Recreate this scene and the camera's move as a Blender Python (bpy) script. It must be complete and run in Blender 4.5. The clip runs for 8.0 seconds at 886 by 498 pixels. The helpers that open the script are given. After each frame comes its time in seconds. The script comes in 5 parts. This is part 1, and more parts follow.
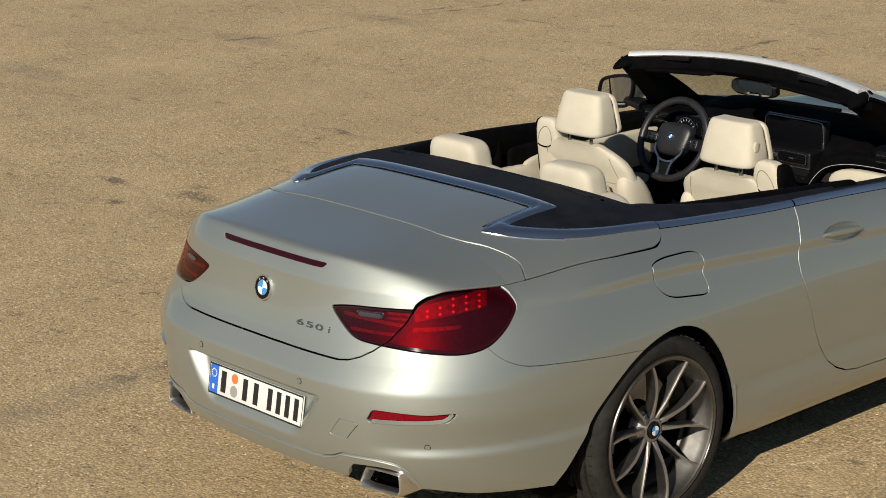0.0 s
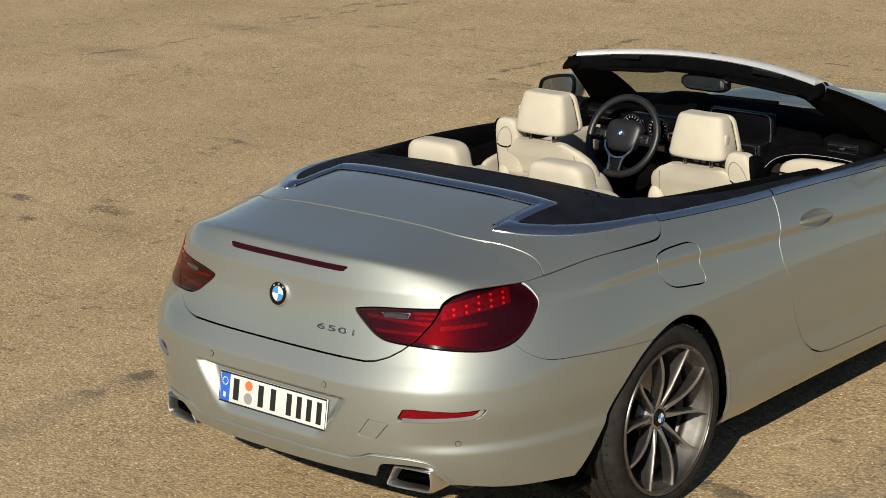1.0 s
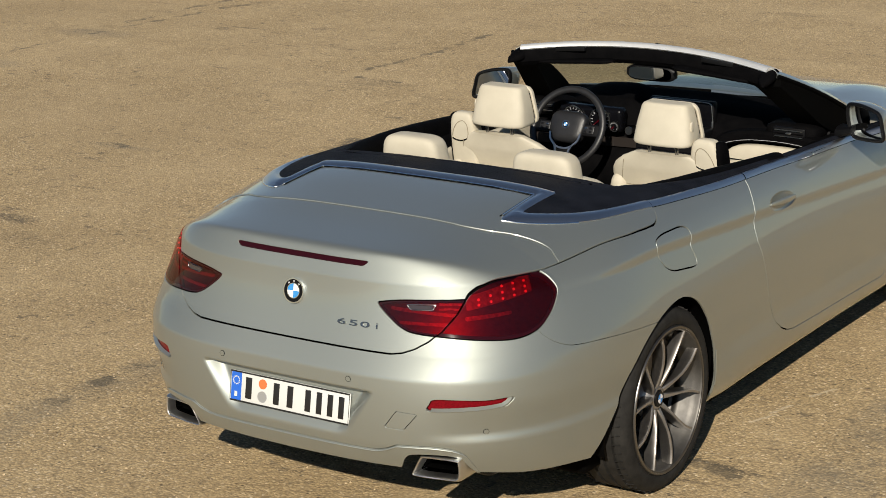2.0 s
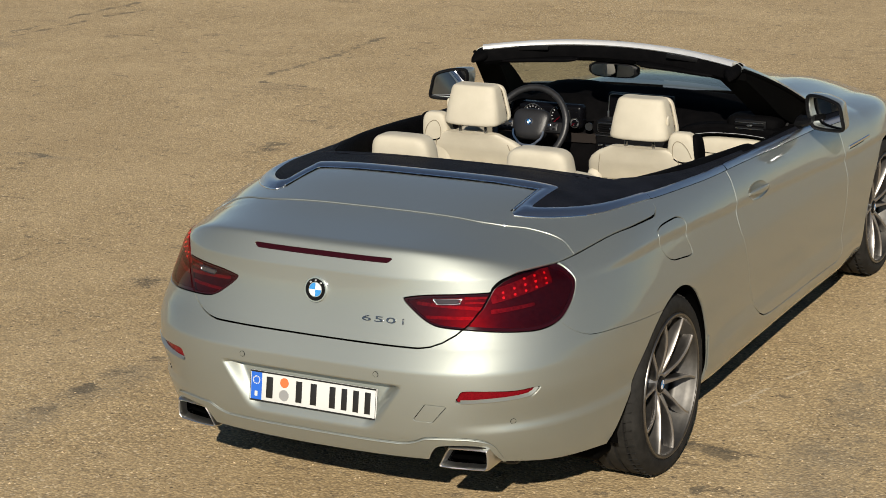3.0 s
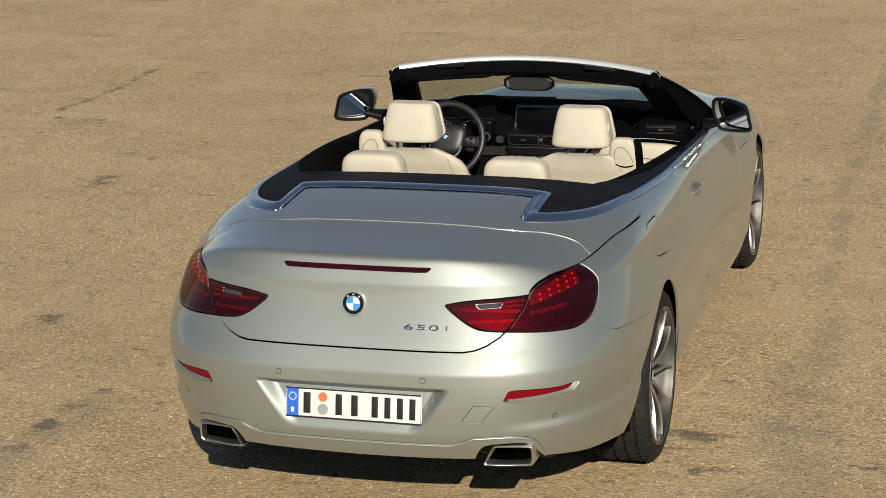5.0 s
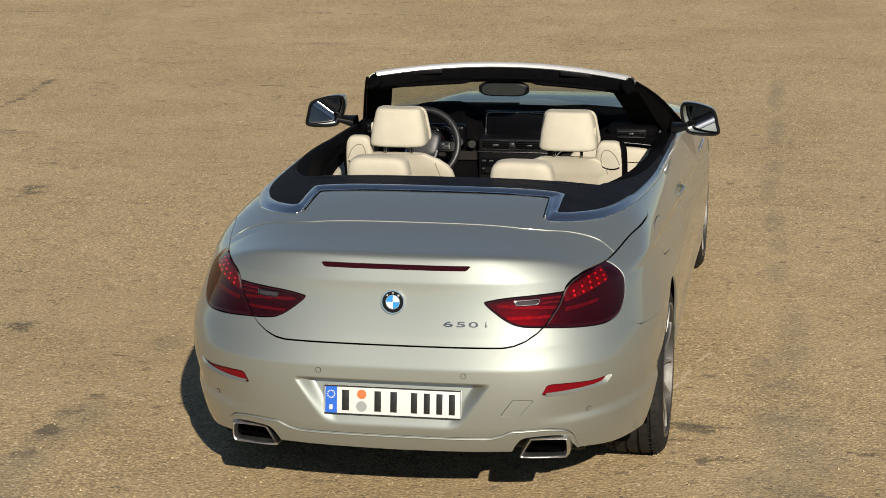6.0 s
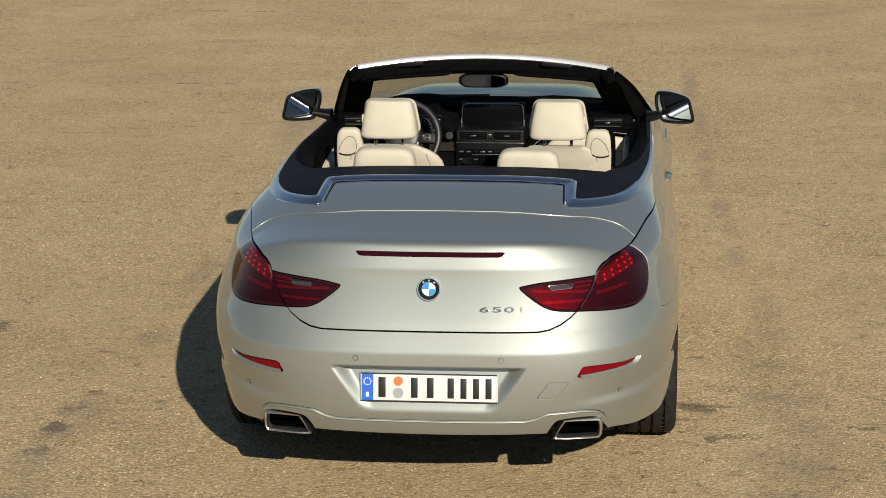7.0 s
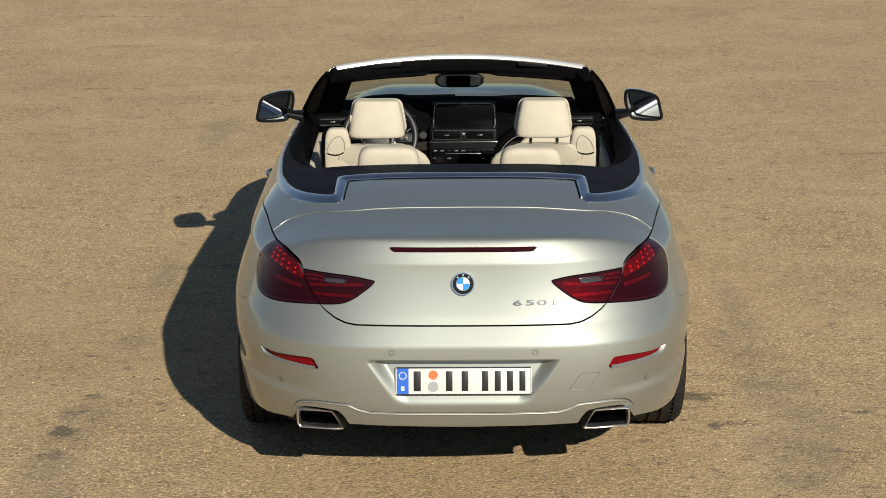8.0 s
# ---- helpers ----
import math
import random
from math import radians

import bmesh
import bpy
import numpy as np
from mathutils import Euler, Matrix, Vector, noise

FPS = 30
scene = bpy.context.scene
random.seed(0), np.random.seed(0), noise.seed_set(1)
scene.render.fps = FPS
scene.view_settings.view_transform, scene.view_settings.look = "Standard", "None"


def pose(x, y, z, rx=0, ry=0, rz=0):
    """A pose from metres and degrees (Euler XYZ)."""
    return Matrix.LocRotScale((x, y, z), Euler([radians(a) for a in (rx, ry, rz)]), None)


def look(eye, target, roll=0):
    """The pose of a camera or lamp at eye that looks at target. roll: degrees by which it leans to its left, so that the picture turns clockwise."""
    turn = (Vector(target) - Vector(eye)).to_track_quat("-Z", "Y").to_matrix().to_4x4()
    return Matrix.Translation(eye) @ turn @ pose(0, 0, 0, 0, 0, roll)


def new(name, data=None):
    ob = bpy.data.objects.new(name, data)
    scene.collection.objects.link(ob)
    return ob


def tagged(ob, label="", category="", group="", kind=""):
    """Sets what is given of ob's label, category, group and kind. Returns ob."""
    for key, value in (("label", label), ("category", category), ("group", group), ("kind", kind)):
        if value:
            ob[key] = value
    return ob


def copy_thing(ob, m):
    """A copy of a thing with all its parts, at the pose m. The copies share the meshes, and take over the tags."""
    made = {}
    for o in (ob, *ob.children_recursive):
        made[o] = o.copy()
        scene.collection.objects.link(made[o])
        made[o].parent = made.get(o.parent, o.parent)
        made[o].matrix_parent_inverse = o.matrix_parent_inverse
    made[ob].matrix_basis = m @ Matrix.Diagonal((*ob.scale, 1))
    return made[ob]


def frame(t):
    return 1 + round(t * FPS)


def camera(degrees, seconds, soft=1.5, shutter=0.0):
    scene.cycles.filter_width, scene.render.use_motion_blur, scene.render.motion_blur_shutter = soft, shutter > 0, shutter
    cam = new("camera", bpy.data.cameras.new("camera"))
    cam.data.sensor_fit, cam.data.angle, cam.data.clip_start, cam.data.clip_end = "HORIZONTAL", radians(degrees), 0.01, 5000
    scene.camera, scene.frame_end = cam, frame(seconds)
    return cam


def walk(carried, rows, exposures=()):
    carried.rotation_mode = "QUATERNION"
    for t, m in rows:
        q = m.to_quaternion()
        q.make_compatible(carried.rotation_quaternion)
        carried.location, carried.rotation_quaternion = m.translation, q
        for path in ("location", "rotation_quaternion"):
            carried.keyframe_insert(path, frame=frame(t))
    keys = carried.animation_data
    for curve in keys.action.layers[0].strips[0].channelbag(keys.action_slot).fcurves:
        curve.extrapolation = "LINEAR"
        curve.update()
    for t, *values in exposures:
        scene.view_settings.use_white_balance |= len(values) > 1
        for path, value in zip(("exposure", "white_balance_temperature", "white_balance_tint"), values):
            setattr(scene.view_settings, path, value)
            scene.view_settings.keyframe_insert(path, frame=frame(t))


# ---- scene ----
cam = camera(24.8, 8.0, soft=0.8)
PATH = [
    (0, (5.231, -5.015, 2.86), (3.815, -3.711, 2.318), -0.8),
    (0.5, (4.979, -5.345, 2.869), (3.644, -3.958, 2.327), -1.0),
    (1, (4.736, -5.649, 2.88), (3.477, -4.191, 2.341), -1.2),
    (1.5, (4.449, -5.946, 2.891), (3.281, -4.416, 2.345), -1.3),
    (2.8, (3.642, -6.66, 2.9), (2.707, -4.976, 2.361), -1.3),
    (3, (3.577, -6.735, 2.921), (2.665, -5.04, 2.378), -1.4),
    (3.5, (3.26, -6.979, 2.936), (2.439, -5.237, 2.394), -1.5),
    (4, (2.95, -7.201, 2.947), (2.22, -5.416, 2.415), -1.5),
    (4.5, (2.598, -7.42, 2.958), (1.967, -5.595, 2.436), -1.3),
    (4.7, (2.5, -7.468, 2.96), (1.895, -5.635, 2.436), -1.6),
    (6, (1.523, -7.96, 2.986), (1.158, -6.062, 2.469), -0.9),
    (6.5, (1.193, -8.075, 2.985), (0.904, -6.165, 2.469), -0.8),
    (7, (0.782, -8.193, 2.985), (0.587, -6.272, 2.465), -0.7),
    (7.5, (0.39, -8.288, 2.978), (0.283, -6.359, 2.46), -0.4),
    (8, (-0.045, -8.371, 2.988), (-0.053, -6.439, 2.472), -0.3),
]
walk(cam, [(t, look(eye, target, roll)) for t, eye, target, roll in PATH], exposures=[(0, 0.18), (8, 0.20)])

# ---- world, sun ----
SUN_WAY = Vector((0.69, -1.71, 1.03)).normalized()
world = bpy.data.worlds.new("sky")
scene.world = world
world.use_nodes = True
_n = world.node_tree.nodes
_sky = _n.new("ShaderNodeTexSky")
_sky.sky_type = "NISHITA"
_sky.sun_disc = False
_sky.sun_elevation = math.asin(SUN_WAY.z)
_sky.sun_rotation = math.atan2(SUN_WAY.x, SUN_WAY.y)
_sky.altitude = 1500
_sky.air_density = 1.0
_sky.dust_density = 0.05
_sky.ozone_density = 0.9
world.node_tree.links.new(_sky.outputs[0], _n["Background"].inputs[0])
_n["Background"].inputs[1].default_value = 0.054
sun = new("sun", bpy.data.lights.new("sun", "SUN"))
sun.data.energy, sun.data.angle, sun.data.color = 4.9, radians(0.53), (1.0, 0.917, 0.788)
sun.matrix_world = look(SUN_WAY * 30, (0, 0, 0))


# ---- materials ----
def principled(name, colour, rough=0.5, metal=0.0, coat=0.0, **more):
    m = bpy.data.materials.new(name)
    m.use_nodes = True
    b = m.node_tree.nodes["Principled BSDF"]
    b.inputs["Base Color"].default_value = (*colour, 1)
    b.inputs["Roughness"].default_value = rough
    b.inputs["Metallic"].default_value = metal
    b.inputs["Coat Weight"].default_value = coat
    b.inputs["Coat Roughness"].default_value = 0.03
    for key, value in more.items():
        b.inputs[key.replace("_", " ").title().replace("Ior", "IOR")].default_value = value
    return m


def node(m, kind, **values):
    n = m.node_tree.nodes.new(kind)
    for key, value in values.items():
        n.inputs[key].default_value = value
    return n


def wire(m, a, b):
    m.node_tree.links.new(a, b)


def grained(m, scale, low, high, bump=0.0, detail=4.0, rough=None, fine=None):
    """Noise between two colours, a bump, and gloss that varies, in metres."""
    b = m.node_tree.nodes["Principled BSDF"]
    at = node(m, "ShaderNodeTexCoord")
    big = node(m, "ShaderNodeTexNoise", Scale=scale, Detail=detail, Roughness=0.6)
    wire(m, at.outputs["Object"], big.inputs["Vector"])
    ramp = m.node_tree.nodes.new("ShaderNodeValToRGB")
    ramp.color_ramp.elements[0].position, ramp.color_ramp.elements[0].color = 0.3, (*low, 1)
    ramp.color_ramp.elements[1].position, ramp.color_ramp.elements[1].color = 0.7, (*high, 1)
    wire(m, big.outputs["Fac"], ramp.inputs["Fac"])
    wire(m, ramp.outputs["Color"], b.inputs["Base Color"])
    if bump:
        small = node(m, "ShaderNodeTexNoise", Scale=fine or scale * 12, Detail=3.0)
        wire(m, at.outputs["Object"], small.inputs["Vector"])
        bp = node(m, "ShaderNodeBump", Strength=bump, Distance=0.002)
        wire(m, small.outputs["Fac"], bp.inputs["Height"])
        wire(m, bp.outputs["Normal"], b.inputs["Normal"])
    if rough:
        r = node(m, "ShaderNodeMapRange")
        r.inputs["To Min"].default_value, r.inputs["To Max"].default_value = rough
        wire(m, big.outputs["Fac"], r.inputs["Value"])
        wire(m, r.outputs["Result"], b.inputs["Roughness"])
    return m


def paint_material():
    """Metallic paint: a broad flake sheen and a tighter one, both under clear coat."""
    m = principled("silver_paint", (0.324, 0.346, 0.318), 0.6, 0.74, 1.0)
    broad = m.node_tree.nodes["Principled BSDF"]
    tight = m.node_tree.nodes.new("ShaderNodeBsdfPrincipled")
    tight.inputs["Base Color"].default_value = (0.318, 0.339, 0.311, 1)
    tight.inputs["Metallic"].default_value, tight.inputs["Coat Weight"].default_value = 1.0, 1.0
    at = node(m, "ShaderNodeTexCoord")
    flake = node(m, "ShaderNodeTexVoronoi", Scale=900.0)
    wire(m, at.outputs["Object"], flake.inputs["Vector"])
    dust = node(m, "ShaderNodeTexNoise", Scale=3.0, Detail=5.0)
    wire(m, at.outputs["Object"], dust.inputs["Vector"])
    for b, low, high in ((broad, 0.58, 0.64), (tight, 0.43, 0.48)):
        b.inputs["Coat IOR"].default_value = 1.8
        spread = m.node_tree.nodes.new("ShaderNodeMapRange")
        spread.inputs["To Min"].default_value, spread.inputs["To Max"].default_value = low, high
        wire(m, flake.outputs["Distance"], spread.inputs["Value"])
        wire(m, spread.outputs["Result"], b.inputs["Roughness"])
        r = m.node_tree.nodes.new("ShaderNodeMapRange")
        r.inputs["To Min"].default_value, r.inputs["To Max"].default_value = 0.02, 0.06
        wire(m, dust.outputs["Fac"], r.inputs["Value"])
        wire(m, r.outputs["Result"], b.inputs["Coat Roughness"])
    both = m.node_tree.nodes.new("ShaderNodeMixShader")
    both.inputs[0].default_value = 0.24
    wire(m, broad.outputs[0], both.inputs[1])
    wire(m, tight.outputs[0], both.inputs[2])
    wire(m, both.outputs[0], m.node_tree.nodes["Material Output"].inputs[0])
    return m


PAINT = paint_material()
CHROME = principled("polished_trim", (0.75, 0.76, 0.78), 0.10, 1.0)
TRIM = principled("deck_metal", (0.66, 0.66, 0.67), 0.30, 1.0)
TIPMETAL = principled("brushed_tip", (0.66, 0.655, 0.64), 0.32, 1.0)
HEADER = grained(principled("satin_frame", (0.8, 0.8, 0.78), 0.42, 0.6), 20, (0.74, 0.74, 0.72), (0.82, 0.82, 0.80))
SATIN = grained(principled("satin_metal", (0.6, 0.6, 0.6), 0.28, 1.0), 40, (0.5, 0.5, 0.49), (0.62, 0.62, 0.6))
RIM = grained(principled("rim_paint", (0.32, 0.3, 0.28), 0.42, 0.8, 0.4), 30, (0.27, 0.255, 0.238), (0.34, 0.32, 0.30))
# rim paint darkened by the shade of the spoke sides, shared by the lip
RIMSHADE = grained(principled("rim_paint_shaded", (0.1, 0.1, 0.1), 0.3, 0.9, 0.2), 30, (0.13, 0.124, 0.118), (0.18, 0.17, 0.16))
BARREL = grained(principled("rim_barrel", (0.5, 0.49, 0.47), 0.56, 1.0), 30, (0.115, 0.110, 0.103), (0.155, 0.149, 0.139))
STEEL = principled("brake_steel", (0.42, 0.4, 0.38), 0.35, 1.0)
RUBBER = grained(principled("rubber", (0.03, 0.03, 0.03), 0.75), 25, (0.012, 0.0116, 0.0108), (0.025, 0.0238, 0.0218), 0.15)
BLACK = principled("black_plastic", (0.004, 0.004, 0.0045), 0.45)
SEAL = principled("seal", (0.0014, 0.0014, 0.0014), 0.7)
TRIMDARK = grained(principled("dark_trim", (0.02, 0.02, 0.022), 0.78), 20, (0.0014, 0.0014, 0.0017), (0.0032, 0.003, 0.0033), 0.25, fine=700)
FABRIC = grained(principled("soft_cover", (0.02, 0.022, 0.03), 0.66), 12, (0.007, 0.008, 0.0115), (0.013, 0.0145, 0.020), 0.35, fine=900)
LEATHER = grained(principled("cream_leather", (0.72, 0.65, 0.5), 0.6), 9, (0.47, 0.428, 0.334), (0.53, 0.485, 0.383), 0.3, fine=420)
SEWN = principled("sewn_line", (0.26, 0.225, 0.16), 0.8)
CARPET = grained(principled("carpet", (0.03, 0.028, 0.026), 0.95), 30, (0.02, 0.018, 0.016), (0.04, 0.036, 0.032), 0.4)
LAMPDARK = principled("lamp_dark_red", (0.022, 0.0006, 0.001), 0.06, 0.0, 0.0)
CLEARLENS = principled("clear_lens", (0.06, 0.045, 0.045), 0.15, 0.3, 0.5)
MARK = principled("mark_metal", (0.27, 0.27, 0.27), 0.22, 1.0)
REFLECTOR = grained(principled("reflector_red", (0.2, 0.006, 0.008), 0.22, 0.0, 0.0, **{"specular_ior_level": 0.2}), 200, (0.10, 0.001, 0.004), (0.19, 0.002, 0.008))
WHITE = principled("plate_white", (0.60, 0.61, 0.59), 0.35)
PLATEBLUE = principled("plate_blue", (0.02, 0.12, 0.55), 0.35)
INK = principled("plate_ink", (0.012, 0.012, 0.012), 0.4)
SEALRED = principled("sticker_red", (0.75, 0.16, 0.05), 0.4)
SEALGREY = principled("sticker_grey", (0.5, 0.51, 0.52), 0.3, 0.6)
BADGEBLUE = principled("badge_blue", (0.03, 0.25, 0.62), 0.15, 0.0, 1.0)
BADGEWHITE = principled("badge_white", (0.8, 0.82, 0.84), 0.15, 0.0, 1.0)
SCREEN = principled("screen_black", (0.003, 0.003, 0.004), 0.25, **{"specular_ior_level": 0.15})
WOOD = principled("dash_inlay", (0.022, 0.018, 0.016), 0.3, 0.0, 0.4)
MIRROR = principled("mirror_glass", (0.55, 0.57, 0.60), 0.01, 1.0)
DIALS = principled("dial_white", (0.45, 0.45, 0.46), 0.4)


def glass_material(name, tint, most=0.7, least=0.05):
    """A thin clear pane of one tint with a gloss that grows towards its edges."""
    m = bpy.data.materials.new(name)
    m.use_nodes = True
    t = m.node_tree
    t.nodes.remove(t.nodes["Principled BSDF"])
    clear, shine, mix, f = (t.nodes.new("ShaderNode" + k) for k in ("BsdfTransparent", "BsdfGlossy", "MixShader", "LayerWeight"))
    clear.inputs[0].default_value = (*tint, 1)
    shine.inputs["Roughness"].default_value = 0.01
    grow, add = t.nodes.new("ShaderNodeMath"), t.nodes.new("ShaderNodeMath")
    grow.operation, add.operation = "POWER", "MULTIPLY_ADD"
    grow.inputs[1].default_value, add.inputs[1].default_value, add.inputs[2].default_value = 4.0, most, least
    t.links.new(f.outputs["Facing"], grow.inputs[0])
    t.links.new(grow.outputs[0], add.inputs[0])
    t.links.new(add.outputs[0], mix.inputs[0])
    t.links.new(clear.outputs[0], mix.inputs[1])
    t.links.new(shine.outputs[0], mix.inputs[2])
    t.links.new(mix.outputs[0], t.nodes["Material Output"].inputs[0])
    return m


for m_, level in ((LEATHER, 0.3), (FABRIC, 0.05), (TRIMDARK, 0.04), (BLACK, 0.2), (SEAL, 0.03), (CARPET, 0.02), (RUBBER, 0.15)):
    m_.node_tree.nodes["Principled BSDF"].inputs["Specular IOR Level"].default_value = level
GLASS = glass_material("windscreen_glass", (0.70, 0.76, 0.73))
REDLENS = glass_material("red_lens", (0.80, 0.020, 0.030), 0.6, 0.04)
BOWL = grained(principled("lamp_bowl", (0.1, 0.1, 0.1), 0.4, 0.3), 60, (0.016, 0.016, 0.016), (0.042, 0.042, 0.042))
FIELD = grained(principled("lamp_field", (0.5, 0.5, 0.5), 0.35, 0.2), 70, (0.07, 0.07, 0.07), (0.21, 0.21, 0.21), 0.3, fine=500)
GUIDE = grained(principled("lamp_guide", (0.15, 0.15, 0.15), 0.35, 0.2), 90, (0.07, 0.07, 0.07), (0.20, 0.20, 0.20), 0.3, fine=500)
BLACKHIDE = grained(principled("black_leather", (0.014, 0.014, 0.015), 0.42), 14, (0.009, 0.009, 0.010), (0.018, 0.018, 0.019), 0.2, fine=500)

# grey films of dirt on the yard, and dark smears of oil and tar: x, y, radius across, radius along
FILMS = ((1.39, 0.83, 0.13, 0.14), (1.42, 1.28, 0.10, 0.22), (1.31, 1.12, 0.09, 0.15), (1.42, 0.32, 0.17, 0.28), (1.50, -0.06, 0.15, 0.24), (1.40, -0.42, 0.20, 0.24), (1.36, -0.8, 0.15, 0.13),
         (1.41, 1.75, 0.08, 0.3), (1.31, 2.75, 0.06, 0.22), (1.31, 3.30, 0.06, 0.16), (1.27, 3.89, 0.06, 0.25), (1.21, 4.75, 0.06, 0.3), (1.22, 5.4, 0.06, 0.2), (1.20, 6.6, 0.07, 0.5), (1.16, 8.0, 0.06, 0.6), (-1.61, 1.09, 0.08, 0.16), (-1.64, -0.01, 0.11, 0.2),
         (-1.68, -0.28, 0.10, 0.22), (-1.70, -0.6, 0.11, 0.2), (-1.65, -1.0, 0.13, 0.2), (-1.61, 2.24, 0.08, 0.28), (-1.75, 6.2, 0.12, 0.5), (-8.29, 3.09, 0.5, 0.15))
FILMS += ((-8.07, 5.13, 0.5, 0.15), (-8.04, 6.6, 0.4, 0.15), (-4.8, 3.32, 0.28, 0.05))
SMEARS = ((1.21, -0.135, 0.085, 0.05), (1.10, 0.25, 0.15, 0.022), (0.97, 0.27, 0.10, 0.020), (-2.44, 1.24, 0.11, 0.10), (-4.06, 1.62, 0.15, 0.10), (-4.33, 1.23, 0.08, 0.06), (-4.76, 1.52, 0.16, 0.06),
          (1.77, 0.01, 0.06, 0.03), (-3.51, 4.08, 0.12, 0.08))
# cracks and worn lines: from, to and half width
CRACKS = ((-8.27, 4.9, -8.07, 5.44, 0.035), (-8.07, 5.44, -8.07, 6.7, 0.035), (-8.07, 6.7, -7.91, 8.29, 0.035), (-3.03, 7.96, -2.6, 7.95, 0.03), (-4.25, 12.12, -2.33, 11.95, 0.03),
          (-8.17, 7.12, -8.23, 8.11, 0.04), (-8.23, 8.11, -8.13, 8.94, 0.04), (-7.91, 8.26, -7.83, 8.54, 0.05), (-4.93, 6.17, -4.85, 7.21, 0.035), (-4.85, 7.21, -4.95, 8.29, 0.035),
          (-4.81, 5.99, -4.43, 5.96, 0.02), (-5.03, 3.35, -4.79, 3.35, 0.025), (-3.73, 4.91, -3.45, 4.78, 0.02), (-3.59, 3.98, -3.51, 4.26, 0.05), (-1.71, -0.49, -1.71, -0.05, 0.03),
          (-1.71, -0.05, -1.69, 0.26, 0.03), (-2.47, 1.21, -2.41, 1.27, 0.05), (0.91, 0.24, 1.09, 0.23, 0.05), (1.13, -0.14, 1.23, -0.17, 0.04),)
SCUFFS = ((0.9, 0.75, 0.95, 0.87, 0.012), (0.93, 0.88, 0.96, 1.0, 0.012), (0.99, 1.15, 1.04, 1.28, 0.012),)


def ground_material():
    m = principled("sandy_asphalt", (0.3, 0.22, 0.13), 0.9)
    t = m.node_tree
    b = t.nodes["Principled BSDF"]
    at = node(m, "ShaderNodeTexCoord")

    def mixed(fac, a, c, kind="MIX"):
        x = t.nodes.new("ShaderNodeMix")
        x.data_type, x.blend_type = "RGBA", kind
        for s, v in ((0, fac), (6, a), (7, c)):
            if isinstance(v, (tuple, float)):
                x.inputs[s].default_value = v if isinstance(v, float) else (*v, 1)
            else:
                wire(m, v, x.inputs[s])
        return x.outputs[2]

    def noise_of(scale, detail=4.0, rough=0.55, stretch=None):
        n = node(m, "ShaderNodeTexNoise", Scale=scale, Detail=detail, Roughness=rough)
        if stretch:
            mp = t.nodes.new("ShaderNodeMapping")
            mp.inputs["Scale"].default_value, mp.inputs["Rotation"].default_value = stretch[:3], (0, 0, stretch[3])
            wire(m, at.outputs["Object"], mp.inputs["Vector"])
            wire(m, mp.outputs["Vector"], n.inputs["Vector"])
        else:
            wire(m, at.outputs["Object"], n.inputs["Vector"])
        return n.outputs["Fac"]

    def step(v, lo, hi):
        r = node(m, "ShaderNodeMapRange")
        r.inputs["From Min"].default_value, r.inputs["From Max"].default_value = lo, hi
        wire(m, v, r.inputs["Value"])
        return r.outputs["Result"]

    def math_of(op, a, c=None):
        x = t.nodes.new("ShaderNodeMath")
        x.operation = op
        for s, v in ((0, a), (1, c)):
            if v is None:
                continue
            if isinstance(v, (int, float)):
                x.inputs[s].default_value = v
            else:
                wire(m, v, x.inputs[s])
        return x.outputs[0]

    stones = node(m, "ShaderNodeTexVoronoi", Scale=85.0)
    wire(m, at.outputs["Object"], stones.inputs["Vector"])
    tone = t.nodes.new("ShaderNodeSeparateColor")
    wire(m, stones.outputs["Color"], tone.inputs[0])
    ramp = t.nodes.new("ShaderNodeValToRGB")
    e = ramp.color_ramp.elements
    e[0].position, e[0].color = 0.0, (0.278, 0.195, 0.096, 1)
    e[1].position, e[1].color = 1.0, (0.80, 0.65, 0.43, 1)
    for p, c in ((0.2, (0.414, 0.297, 0.150)), (0.75, (0.522, 0.380, 0.194)), (0.92, (0.605, 0.456, 0.252))):
        k = e.new(p)
        k.color = (*c, 1)
    wire(m, tone.outputs[0], ramp.inputs[0])
    colour = mixed(step(stones.outputs["Distance"], 0.45, 0.75), ramp.outputs["Color"], (0.26, 0.19, 0.10))
    colour = mixed(step(noise_of(1.1, 6.0, 0.65), 0.35, 0.72), colour, mixed(0.45, colour, (0.62, 0.47, 0.27)))
    colour = mixed(math_of("MULTIPLY", step(noise_of(0.45, 6.0, 0.65), 0.42, 0.68), 0.4), colour, (0.33, 0.235, 0.12))
    # bitumen showing through in long worn streaks and cracks
    streak = step(noise_of(1.0, 8.0, 0.74, (0.45, 1.6, 1.0, 0.25)), 0.585, 0.72)
    grit = step(noise_of(60.0, 3.0), 0.35, 0.62)
    colour = mixed(math_of("MULTIPLY", math_of("MULTIPLY", streak, grit), 0.8), colour, (0.076, 0.060, 0.038))
    fleck = step(noise_of(2.6, 8.0, 0.66, (0.6, 1.5, 1.0, -0.3)), 0.63, 0.67)
    colour = mixed(math_of("MULTIPLY", math_of("MULTIPLY", fleck, grit), 0.7), colour, (0.085, 0.066, 0.048))
    # small dark crumbs and thin cracks
    chips = math_of("MULTIPLY", step(noise_of(11.0, 7.0, 0.75), 0.575, 0.61), step(noise_of(0.9, 4.0, 0.6), 0.38, 0.58))
    colour = mixed(math_of("MULTIPLY", chips, 0.65), colour, (0.10, 0.08, 0.055))
    crack = step(noise_of(2.2, 8.0, 0.75, (0.22, 2.6, 1.0, 0.12)), 0.635, 0.66)
